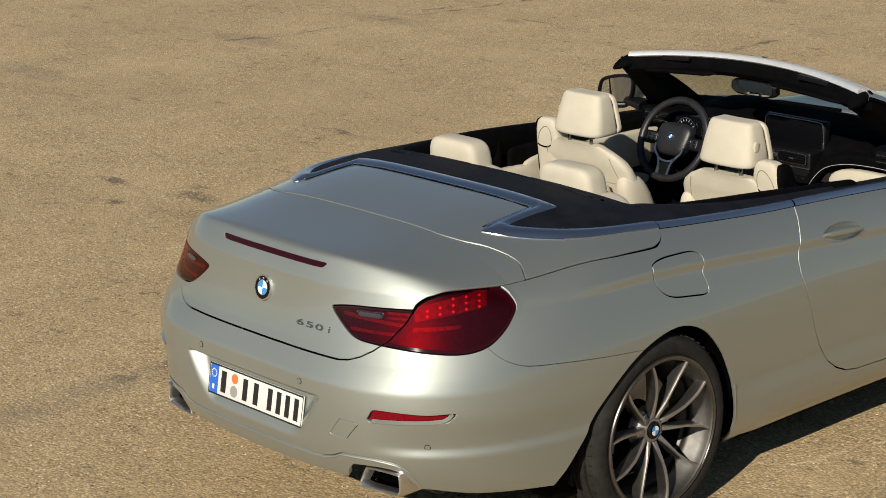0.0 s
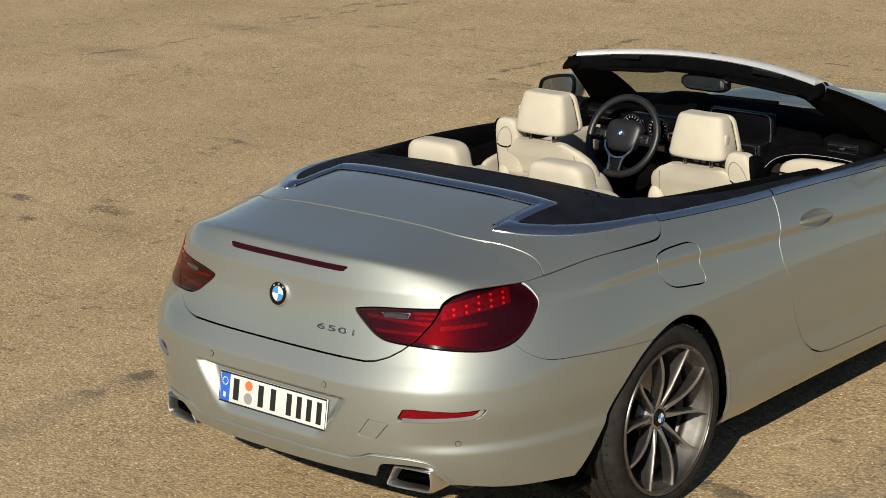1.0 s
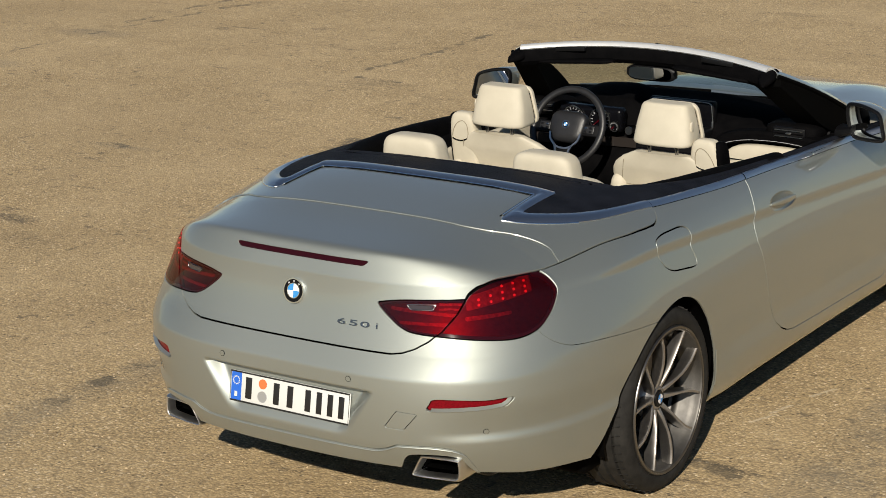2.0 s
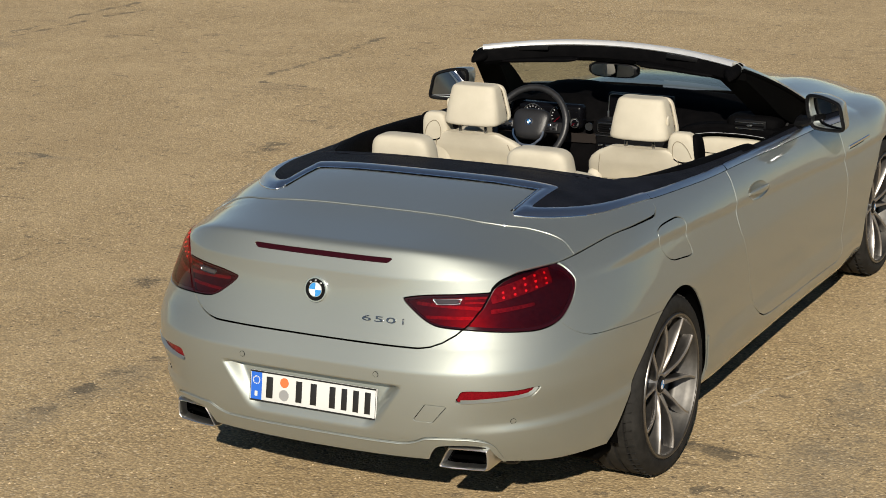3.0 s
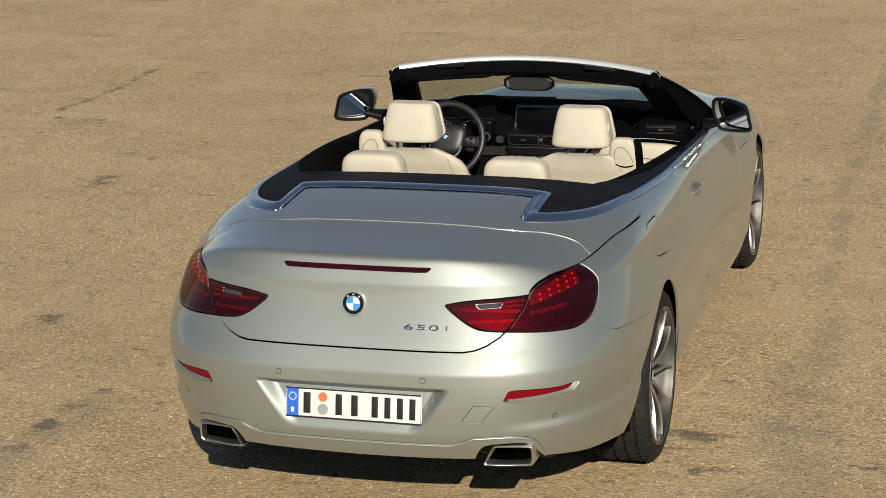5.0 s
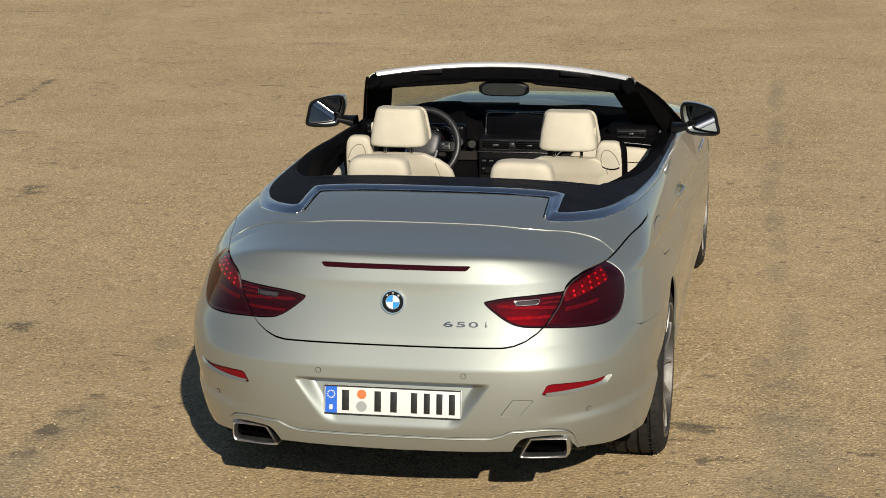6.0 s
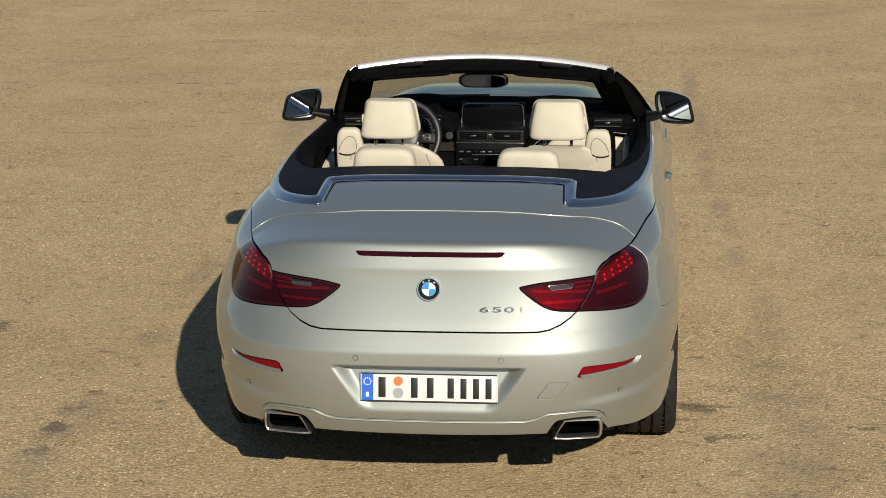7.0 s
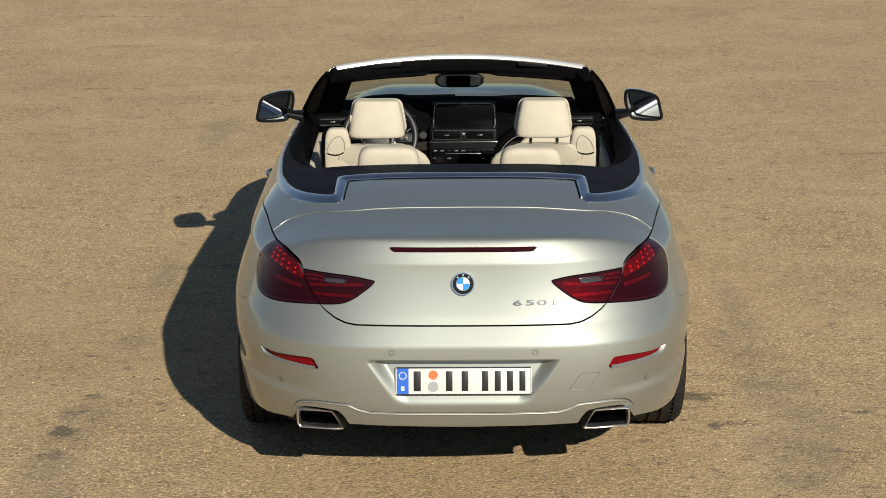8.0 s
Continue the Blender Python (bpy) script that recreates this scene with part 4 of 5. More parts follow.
# round badge on the lid, plain shapes in its colours
m = on_skin(0.0, 0.889)
part("badge", disc(bmesh.new(), 0.041, 0.010, 48, m), BLACK, trunk_lid, "round badge with a black ring and chrome edge")
part("badge_edge", disc(bmesh.new(), 0.044, 0.011, 48, m, 0.0395), CHROME, trunk_lid)
part("badge_edge", disc(bmesh.new(), 0.027, 0.0115, 48, m, 0.0245), CHROME, trunk_lid)
for k in range(4):
    bm = bmesh.new()
    fan = [bm.verts.new((0.011, 0, 0))] + [bm.verts.new((0.011, 0.0245 * math.cos(a), 0.0245 * math.sin(a))) for a in np.linspace(k * math.pi / 2, (k + 1) * math.pi / 2, 9)]
    bm.faces.new(fan)
    bmesh.ops.transform(bm, matrix=m, verts=bm.verts)
    part("badge_field", bm, BADGEBLUE if k % 2 else BADGEWHITE, trunk_lid)
for k in range(3):
    a = math.radians(50 + 40 * k)
    part("badge_mark", boxed(0.010, 0.0107, -0.0035, 0.0035, 0.0295, 0.0355, 0.001, m=m @ pose(0, 0, 0, math.degrees(a) - 90)), SEALGREY, trunk_lid)
# raised model number on the lid
def lettered(name, text, height, wide, thick, m, material, parent, label=""):
    """Raised characters of the built-in font, centred on a pose whose x axis points out."""
    cu = bpy.data.curves.new(name, "FONT")
    cu.body, cu.size, cu.extrude, cu.bevel_depth, cu.align_x, cu.align_y = text, 1.0, 0.02, 0.012, "CENTER", "CENTER"
    cu.offset = -0.002
    ob = bpy.data.objects.new(name, cu)
    scene.collection.objects.link(ob)
    me = bpy.data.meshes.new_from_object(ob.evaluated_get(bpy.context.evaluated_depsgraph_get()))
    bpy.data.objects.remove(ob)
    bpy.data.curves.remove(cu)
    xs, ys = [v.co.x for v in me.vertices], [v.co.y for v in me.vertices]
    cx, cy, h_ = (min(xs) + max(xs)) / 2, (min(ys) + max(ys)) / 2, max(ys) - min(ys)
    k = height / h_
    for v in me.vertices:
        v.co = m @ Vector((thick * (v.co.z / 0.032 + 1) / 2, (v.co.x - cx) * k * wide, (v.co.y - cy) * k))
    me.materials.clear()
    return finish(name, me, material, parent, label, smooth=30)


for text, x, wide in (("6", 0.207, 2.9), ("5", 0.254, 2.9), ("0", 0.300, 2.9), ("i", 0.345, 1.8)):
    lettered("numeral", text, 0.0195, wide, 0.004, on_skin(x, 0.816), MARK, trunk_lid, "raised satin metal numeral")

# number plate with bars in place of its characters
tilt = math.degrees(math.atan2(0.018, 0.104))
pm = pose(0, -1.0915, 0.466, -tilt)
plate = part("number_plate", boxed(-0.26, 0.26, -0.001, 0.004, 0, 0.110, 0.002, m=pm), WHITE, car, "white number plate with a blue band")
part("plate_edge", sweep([pm @ Vector(p) for p in ((-0.257, -0.002, 0.003), (0.257, -0.002, 0.003), (0.257, -0.002, 0.107), (-0.257, -0.002, 0.107))],
                         ((-0.0026, -0.001), (0.0026, -0.001), (0.0026, 0.0012), (-0.0026, 0.0012)), [pm.to_3x3() @ Vector((0, -1, 0))] * 4, True), INK, plate)
part("country_band", boxed(-0.253, -0.209, -0.0026, 0.0, 0.006, 0.104, m=pm), PLATEBLUE, plate)
for k in range(12):
    a = 2 * math.pi * k / 12
    part("band_star", boxed(-0.0022, 0.0022, -0.0034, -0.002, -0.0022, 0.0022, m=pm @ pose(-0.231 + 0.0135 * math.cos(a), 0, 0.076 + 0.0135 * math.sin(a))), WHITE, plate)
part("band_mark", boxed(-0.237, -0.225, -0.0034, -0.002, 0.018, 0.036, m=pm), WHITE, plate)
for x, w in ((-0.176, 0.05), (-0.054, 0.046), (0.006, 0.046), (0.083, 0.044), (0.131, 0.042), (0.178, 0.042), (0.225, 0.042)):
    part("plate_bar", boxed(x - w * 0.27, x + w * 0.27, -0.0032, -0.001, 0.017, 0.093, 0.0008, m=pm), INK, plate)
part("test_seal", disc(bmesh.new(), 0.0175, 0.002, 24, pm @ pose(-0.115, -0.001, 0.079, 0, 0, -90)), SEALRED, plate)
part("state_seal", disc(bmesh.new(), 0.020, 0.002, 24, pm @ pose(-0.115, -0.001, 0.034, 0, 0, -90)), SEALGREY, plate)
for x, z in ((0.272, 0.640), (-0.272, 0.640), (0.712, 0.480), (-0.712, 0.480)):
    sm = on_skin(x, z, 0.0002)
    part("parking_sensor", disc(bmesh.new(), 0.0105, 0.001, 20, sm), SEAL, bumper)
    part("sensor_face", disc(bmesh.new(), 0.009, 0.0016, 20, sm), PAINT, bumper)

# exhaust tips: a slanted four-sided section
for side in (1, -1):
    outline_tip = curve(((0.462, 0.302), (0.470, 0.325), (0.497, 0.378), (0.515, 0.386), (0.63, 0.386), (0.646, 0.375), (0.648, 0.325), (0.640, 0.306), (0.62, 0.301), (0.49, 0.299)), 60, True)
    mid = np.mean(outline_tip, 0)
    def tip_row(y, k):
        return [(side * (mid[0] + (p[0] - mid[0]) * k), y + 0.16 * max(p[0] - 0.5, 0), mid[1] + (p[1] - mid[1]) * (1 - (1 - k) * 2.1)) for p in outline_tip]
    tip = part("exhaust_tip", loft(bmesh.new(), [tip_row(y, k) for y, k in ((-0.80, 1.0), (-0.985, 1.0), (-1.000, 0.996), (-1.011, 0.980), (-1.018, 0.955), (-1.021, 0.92), (-1.019, 0.885), (-1.012, 0.855), (-1.000, 0.835), (-0.98, 0.825))], caps=False), TIPMETAL, car,
               "polished chrome exhaust tip")
    part("tip_throat", loft(bmesh.new(), [tip_row(y, k) for y, k in ((-0.98, 0.824), (-0.95, 0.81))], caps=False), CHROME, tip)
    bm = loft(bmesh.new(), [tip_row(y, k) for y, k in ((-0.952, 0.809), (-0.86, 0.78))], caps=False)
    bm.faces.new([bm.verts.new(p) for p in tip_row(-0.87, 0.79)])
    part("exhaust_inside", bm, SEAL, tip)
    part("exhaust_box", boxed(*sorted((side * 0.40, side * 0.70)), -0.88, -0.62, 0.285, 0.42, 0.03), BLACK, car)

def side_point(y, z, lift=0.0):
    """The place on the right flank at a station and height."""
    lo, hi = 0.3, 1.2
    for _ in range(30):
        mid = (lo + hi) / 2
        if shell(np.array(mid), np.array(y), np.array(z)) < 0:
            lo = mid
        else:
            hi = mid
    n = normals_at(np.array([[lo, y, z]]))[0]
    return Vector((lo, y, z)) + Vector(n) * lift


# underside and arch liners
# unseen slab, added to stop sun leaking under the sills
part("sill_light_block", boxed(-0.875, 0.875, 0.43, 2.42, 0.168, 0.29, 0.03), SEAL, car)
part("underbody", boxed(-0.82, 0.82, -0.45, 3.5, 0.165, 0.30, 0.03), SEAL, car)
for y in (0.0, 2.855):
    for side in (1, -1):
        bm = bmesh.new()
        rows = []
        for a in np.linspace(-0.25, math.pi + 0.25, 28):
            rows.append([bm.verts.new((side * x, y + 0.40 * math.cos(a) - (0.04 if y == 0 else 0), max(0.345 + 0.395 * math.sin(a), 0.2))) for x in (0.50, side_point(y + 0.40 * math.cos(a) - (0.04 if y == 0 else 0), max(0.345 + 0.395 * math.sin(a), 0.33)).x - 0.022)])
        for a, b in zip(rows, rows[1:]):
            bm.faces.new((a[0], a[1], b[1], b[0]))
        part("arch_liner", bm, SEAL, car)
        part("arch_wall", boxed(*sorted((side * 0.49, side * 0.51)), y - 0.5, y + 0.45, 0.2, 0.75), SEAL, car)


# ---- wheels ----
def make_wheel(width, radius):
    h = width / 2
    tyre = [(0.270, -h + 0.012), (0.281, -h + 0.002), (0.305, -h - 0.004), (radius - 0.02, -h + 0.002), (radius - 0.006, -h + 0.016)]
    for k in range(4):
        c = -h + width * (k + 1) / 5
        tyre += [(radius, c - 0.0070), (radius - 0.010, c - 0.0048), (radius - 0.010, c + 0.0048), (radius, c + 0.0070)]
    tyre += [(radius - 0.006, h - 0.016), (radius - 0.02, h - 0.002), (0.308, h + 0.004), (0.288, h + 0.003), (0.281, h - 0.002), (0.270, h - 0.012)]
    barrel = [(0.280, h - 0.008), (0.278, h + 0.001), (0.274, h + 0.004), (0.263, h + 0.002), (0.260, h - 0.006), (0.261, h - 0.018), (0.258, h - 0.024), (0.256, h - 0.040), (0.248, h - 0.046), (0.246, h - 0.066), (0.241, h - 0.070), (0.239, h - 0.094), (0.243, h - 0.098), (0.243, h - 0.106), (0.236, h - 0.112), (0.234, h - 0.150), (0.228, h - 0.158), (0.228, -h + 0.03), (0.25, -h), (0.276, -h), (0.266, -h + 0.05), (0.264, h - 0.05)]
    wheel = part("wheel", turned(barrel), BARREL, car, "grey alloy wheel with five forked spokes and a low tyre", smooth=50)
    part("rim_lip", turned([(0.2785, h + 0.0005), (0.275, h + 0.005), (0.269, h + 0.004), (0.265, h - 0.004), (0.267, h - 0.008), (0.2785, h - 0.008)]), RIMSHADE, wheel, smooth=50)
    part("tyre", turned(tyre, 120), RUBBER, wheel, smooth=50)
    # slanting sipes across the tread shoulders
    bm = bmesh.new()
    for k in range(60):
        a = 2 * math.pi * k / 60
        for s in (1, -1):
            box(bm, -0.026, 0.026, -0.0007, 0.0007, radius - 0.004, radius + 0.0005, m=pose(0, 0, 0, math.degrees(a)) @ pose(s * (h - 0.045), 0, 0, 0, 0, s * 14))
    part("tread_cut", bm, RUBBER, wheel)["kind"] = "stuff"
    faces = []
    for k in range(5):
        for s in (1, -1):
            # a slim deep blade that bows out from its twin and comes back to it at the rim
            rings = []
            for i in range(20):
                t = i / 19
                r = 0.044 + 0.221 * t
                a = math.radians(72 * k + 45.5) + s * math.radians(np.interp(t, (0, 0.2, 0.45, 0.75, 1), (19, 20.5, 21, 18.6, 15.2)))
                front_ = h - 0.004 - 0.042 * (1 - t) ** 2.2
                c = Vector((front_, r * math.cos(a), r * math.sin(a)))
                cross = Vector((0, -math.sin(a), math.cos(a)))
                w = 0.0105 - 0.0050 * min(t / 0.35, 1) + 0.0010 * max(t - 0.8, 0) / 0.2
                deep = 0.018 + 0.028 * math.sin(math.pi * min(0.10 + t * 0.72, 1.0)) ** 0.8
                rings.append([c + cross * u * w + Vector((d, 0, 0)) for u, d in ((-1.35, -deep), (-1.15, -deep * 0.45), (-1, -0.005), (-0.62, 0.0), (0.62, 0.0), (1, -0.005), (1.15, -deep * 0.45), (1.35, -deep))])
            part("spoke", loft(bmesh.new(), rings), RIMSHADE, wheel)
            faces.append([[r[2] + Vector((0.0008, 0, 0)), r[3] + Vector((0.0012, 0, 0)), r[4] + Vector((0.0012, 0, 0)), r[5] + Vector((0.0008, 0, 0)), r[5] - Vector((0.002, 0, 0)), r[2] - Vector((0.002, 0, 0))] for r in rings])
    for rings in faces:
        part("spoke_face", loft(bmesh.new(), rings), RIM, wheel)
    hub = [(0.0005, h - 0.095), (0.078, h - 0.095), (0.070, h - 0.070), (0.052, h - 0.054), (0.040, h - 0.045), (0.034, h - 0.045), (0.032, h - 0.048), (0.0005, h - 0.048)]
    part("hub", turned(hub, 48), RIM, wheel)
    part("hub_cap", turned([(0.0005, h - 0.05), (0.031, h - 0.05), (0.031, h - 0.042), (0.028, h - 0.039), (0.0005, h - 0.038)], 40), BLACK, wheel)
    for k in range(4):
        bm = bmesh.new()
        fan = [bm.verts.new((h - 0.0365, 0, 0))] + [bm.verts.new((h - 0.0365, 0.018 * math.cos(a), 0.018 * math.sin(a))) for a in np.linspace(k * math.pi / 2, (k + 1) * math.pi / 2, 7)]
        bm.faces.new(fan)
        part("cap_field", bm, BADGEBLUE if k % 2 else BADGEWHITE, wheel)
    for k in range(5):
        a = math.radians(72 * k + 45.5)
        part("wheel_bolt", turned([(0.0005, h - 0.075), (0.011, h - 0.075), (0.011, h - 0.060), (0.007, h - 0.058), (0.0005, h - 0.064)], 16), SATIN, wheel).location = (0, 0.056 * math.cos(a), 0.056 * math.sin(a))
    part("brake_disc", turned([(0.09, h - 0.16), (0.185, h - 0.16), (0.185, h - 0.135), (0.09, h - 0.135)], 64), STEEL, wheel)
    part("brake_caliper", boxed(h - 0.175, h - 0.115, -0.2, -0.11, -0.09, 0.10, 0.02), SATIN, wheel)
    return wheel


back = make_wheel(0.245, 0.346)
front = make_wheel(0.245, 0.340)
for w, y, x in ((back, -0.034, 0.812), (front, 2.855, 0.785)):
    z = 0.346 if w is back else 0.340
    copy_thing(w, pose(-x, y, z, 0, 0, 180))
    w.matrix_basis = pose(x, y, z)


# ---- outside fittings ----
for side in (1, -1):
    # door handle: a slim blade across a hollow cup
    path = [side_point(0.892 + 0.232 * t, 0.868 - 0.014 * t, 0.002 + 0.016 * math.sin(math.pi * t) ** 0.6) for t in np.linspace(0, 1, 18)]
    rows = []
    for i, p in enumerate(path):
        t = i / 17
        k = max(math.sin(math.pi * (0.05 + 0.9 * t)) ** 0.45, 0.25)
        rows.append([p + Vector((b, 0, a)) for a, b in ring(0.0125 * k, 0.0075 * k + 0.001, 2.8, 16)])
    part("door_handle", flip(loft(bmesh.new(), rows), side), PAINT, car, "silver door handle across a hollow cup")
    rings = []
    for k, deep in ((1.01, 0.0003), (0.97, -0.0015), (0.88, -0.004), (0.72, -0.0065), (0.5, -0.0085), (0.25, -0.0095), (0.03, -0.010)):
        rings.append([side_point(1.005 + (y - 1.005) * k, 0.860 + (z - 0.860) * k, deep) for y, z in CUP])
    part("handle_cup", flip(loft(bmesh.new(), rings, caps=False), side), PAINT, car)
    # gill behind the front wheel
    path = [side_point(y, 0.778 - 0.03 * (y - 2.24), 0.004) for y in np.linspace(2.25, 2.56, 8)]
    gill = part("side_gill", flip(sweep(path, ((-0.003, -0.006), (0.002, -0.004), (0.002, 0.004), (-0.003, 0.006))), side), CHROME, car)
    part("gill_slot", flip(sweep([p + Vector((0, 0, -0.016)) for p in path[:6]], ((-0.006, -0.008), (0.0, -0.008), (0.0, 0.008), (-0.006, 0.008))), side), SEAL, gill)
    # arch lip behind the rear wheel's foremost edge
    path = [side_point(0.345 + 0.028 * t, 0.43 - 0.15 * t, 0.0015) for t in np.linspace(0, 1, 8)]
    part("stone_guard", flip(tube(path, 0.0045, 8), side), PAINT, car)

    # door mirror: shell, glass and foot
    face = [(a - 0.935, b - 1.047) for a, b in curve(((0.840, 1.09), (0.846, 1.118), (0.868, 1.125), (0.92, 1.122), (0.985, 1.105), (1.010, 1.085), (1.024, 1.03), (1.032, 0.992), (1.018, 0.977), (0.96, 0.972), (0.895, 0.974),
                                                      (0.868, 0.990), (0.846, 1.045)), 48, True)]
    rows = []
    for y, k in ((1.806, 0.86), (1.775, 0.89), (1.760, 0.93), (1.763, 0.97), (1.775, 1.0), (1.80, 1.01), (1.84, 0.97), (1.88, 0.84), (1.915, 0.60), (1.93, 0.25)):
        rows.append([(0.940 + px * k, y - 0.22 * px * k, 1.036 + pz * k) for px, pz in face])
    mirror = part("door_mirror", flip(loft(bmesh.new(), rows), side), PAINT, car, "silver door mirror with a black rim")
    rim_ = [(0.940 + px * 0.95, 1.762 - 0.22 * px, 1.036 + pz * 0.95) for px, pz in face]
    part("mirror_rim", flip(sweep(rim_, [(0.008 * math.cos(a), 0.012 * math.sin(a)) for a in np.linspace(0, 2 * math.pi, 10, endpoint=False)], [(0, -1, 0)] * 48, True), side), BLACK, mirror)
    bm = bmesh.new()
    bm.faces.new([bm.verts.new((0.940 + px * 0.90, 1.779 - 0.37 * px - 0.09 * pz, 1.036 + pz * 0.90)) for px, pz in face])
    part("mirror_face", flip(bm, side), MIRROR, mirror, "mirror glass")
    rows = [[(x, y + py, z + pz) for py, pz in ring(r, r * 0.45, 2.5, 16)] for x, y, z, r in ((0.80, 1.83, 0.975, 0.065), (0.835, 1.81, 0.985, 0.05), (0.88, 1.79, 0.998, 0.04))]
    part("mirror_foot", flip(loft(bmesh.new(), rows), side), BLACK, mirror)


# ---- windscreen ----
def screen_point(u, v):
    """u across from -1 to 1, v from the header down to the scuttle."""
    w = 0.635 + (0.80 - 0.635) * v
    x = u * w
    y = 1.50 + 0.62 * v + 0.13 * (1 - u * u) * (0.75 + 0.5 * v)
    z = 1.264 - 0.300 * v + 0.042 * (1 - u * u) * (1 - v * 0.2) + 0.02 * math.sin(math.pi * v)
    return Vector((x, y, z))


bm = bmesh.new()
rows = [[bm.verts.new(screen_point(u, v)) for u in np.linspace(-0.97, 0.97, 33)] for v in np.linspace(0.04, 1.0, 13)]
for a, b in zip(rows, rows[1:]):
    for i in range(32):
        bm.faces.new((a[i], a[i + 1], b[i + 1], b[i]))
windscreen = part("windscreen", bm, GLASS, car, "clear sloping windscreen glass")
windscreen.visible_shadow = False
across = np.linspace(-1, 1, 49)
head = [screen_point(u * 0.965, 0.0) for u in across]
part("header_rail", sweep(head, ((-0.075, -0.012), (-0.070, 0.004), (-0.02, 0.022), (0.012, 0.029), (0.022, 0.027), (0.029, 0.021), (0.033, 0.010), (0.028, 0.004), (0.0, -0.004)), [(0, 0, 1)] * 49), HEADER, windscreen, "silver windscreen header")
part("header_lining", sweep([p + Vector((0, -0.006, -0.026)) for p in head], ((-0.05, 0.006), (0.022, 0.030), (0.036, 0.030), (0.044, 0.010), (0.042, -0.020), (0.02, -0.040), (-0.03, -0.044), (-0.06, -0.030)), [(0, 0, 1)] * 49),
     TRIMDARK, windscreen, "black padded lining of the header")
for side in (1, -1):
    post = [screen_point(side * 0.985, v) for v in np.linspace(0.0, 1.12, 16)]
    part("pillar", sweep(post, ((-0.022, -0.012), (-0.026, 0.004), (-0.014, 0.016), (0.014, 0.016), (0.026, 0.004), (0.022, -0.012)), [(side * 0.5, 0.1, 0.8)] * 16), PAINT, windscreen, "silver windscreen pillar")
    rows = []
    for v in np.linspace(0.03, 1.12, 16):
        p, deep = screen_point(side * 0.935, v) + Vector((0, -0.03, -0.022)), 0.02 + 0.09 * min(v / 0.5, 1.0)
        rows.append([p + Vector((a, b, c)) for a, b, c in ((-0.058, -0.3 * deep, -deep), (-0.062, 0, 0.02), (0.062, 0, 0.02), (0.066, -0.3 * deep, -deep))])
    part("pillar_lining", loft(bmesh.new(), rows), SEAL, windscreen)
    part("pillar_seal", tube([p + Vector((side * 0.030, -0.012, -0.006)) for p in post], 0.009, 8), SEAL, windscreen)
    # latch plates and corner caps of the header
    part("corner_cap", loft(bmesh.new(), [[(side * x + a, y, z + b) for a, b in ring(w, h, 2.6, 20)] for x, y, z, w, h in ((0.602, 1.53, 1.264, 0.040, 0.022), (0.606, 1.49, 1.256, 0.040, 0.023),
                                                   (0.611, 1.455, 1.248, 0.034, 0.020), (0.618, 1.425, 1.239, 0.022, 0.014), (0.623, 1.405, 1.232, 0.008, 0.008))]), TRIMDARK, windscreen)
    part("latch_plate", boxed(-0.075, 0.075, -0.010, 0.008, -0.010, 0.010, 0.003, m=pose(side * 0.363, 1.512, 1.292, 0, side * 4.5)), BLACK, windscreen)
    rows = []
    for t in np.linspace(-1, 1, 15):
        k = max(1 - abs(t) ** 8, 0.15) ** 0.5
        rows.append([(side * (0.34 + 0.195 * t), 1.525 + a + 0.015 * (1 - t * t), 1.252 - 0.075 * (0.18 + 0.195 * t) + b) for a, b in ring(0.055 * k, 0.012 * k, 3, 16)])
    part("sun_visor", loft(bmesh.new(), rows), TRIMDARK, windscreen, "folded black sun visor")
rows = []
for t in np.linspace(-1, 1, 17):
    k = max(1 - abs(t) ** 6, 0.2) ** 0.5
    rows.append([(0.122 * t, 1.60 + b, 1.200 + a) for a, b in ring(0.036 * k, 0.02 * k, 3.5, 18)])
inside_mirror = part("inside_mirror", loft(bmesh.new(), rows), BLACK, windscreen, "black rear-view mirror")
bm = bmesh.new()
bm.faces.new([bm.verts.new((px, 1.5785, 1.200 + pz)) for px, pz in ring(0.105, 0.028, 3.5, 32)])
part("mirror_face", bm, MIRROR, inside_mirror)
part("mirror_stalk", tube([(0, 1.61, 1.22), (0, 1.64, 1.28), (0, 1.66, 1.32)], 0.014), BLACK, inside_mirror)
part("scuttle", sweep([screen_point(u, 1.03) + Vector((0, 0.0, -0.012)) for u in across], ((-0.05, -0.01), (-0.05, 0.006), (0.05, 0.006), (0.05, -0.01))), BLACK, windscreen)
part("bonnet_edge", sweep([screen_point(u, 1.05) + Vector((0, 0.01, 0.006 + 0.020 * u * u)) for u in across[3:-3]], ((-0.016, -0.03), (-0.016, 0.004), (-0.008, 0.009), (0.04, 0.002), (0.04, -0.03))), PAINT, car, "bright rear edge of the bonnet")
for a, b in (((-0.62, 2.13), (-0.02, 2.235)), ((0.05, 2.235), (0.60, 2.14))):
    part("wiper", tube([(a[0], a[1], 0.985), ((a[0] + b[0]) / 2, (a[1] + b[1]) / 2 + 0.02, 1.005), (b[0], b[1], 1.003)], 0.008, 8), SEAL, windscreen)

# ---- cabin ----
part("cabin_floor", boxed(-0.74, 0.74, 0.25, 2.3, 0.28, 0.32), CARPET, car)
part("cabin_tub", sweep([(0.80, 2.25, 0.62), (0.80, 0.6, 0.62), (0.72, 0.24, 0.62), (0.55, 0.03, 0.62), (-0.55, 0.03, 0.62), (-0.72, 0.24, 0.62), (-0.80, 0.6, 0.62), (-0.80, 2.25, 0.62)],
                        ((-0.01, -0.34), (-0.01, 0.33), (0.01, 0.33), (0.01, -0.34))), TRIMDARK, car)
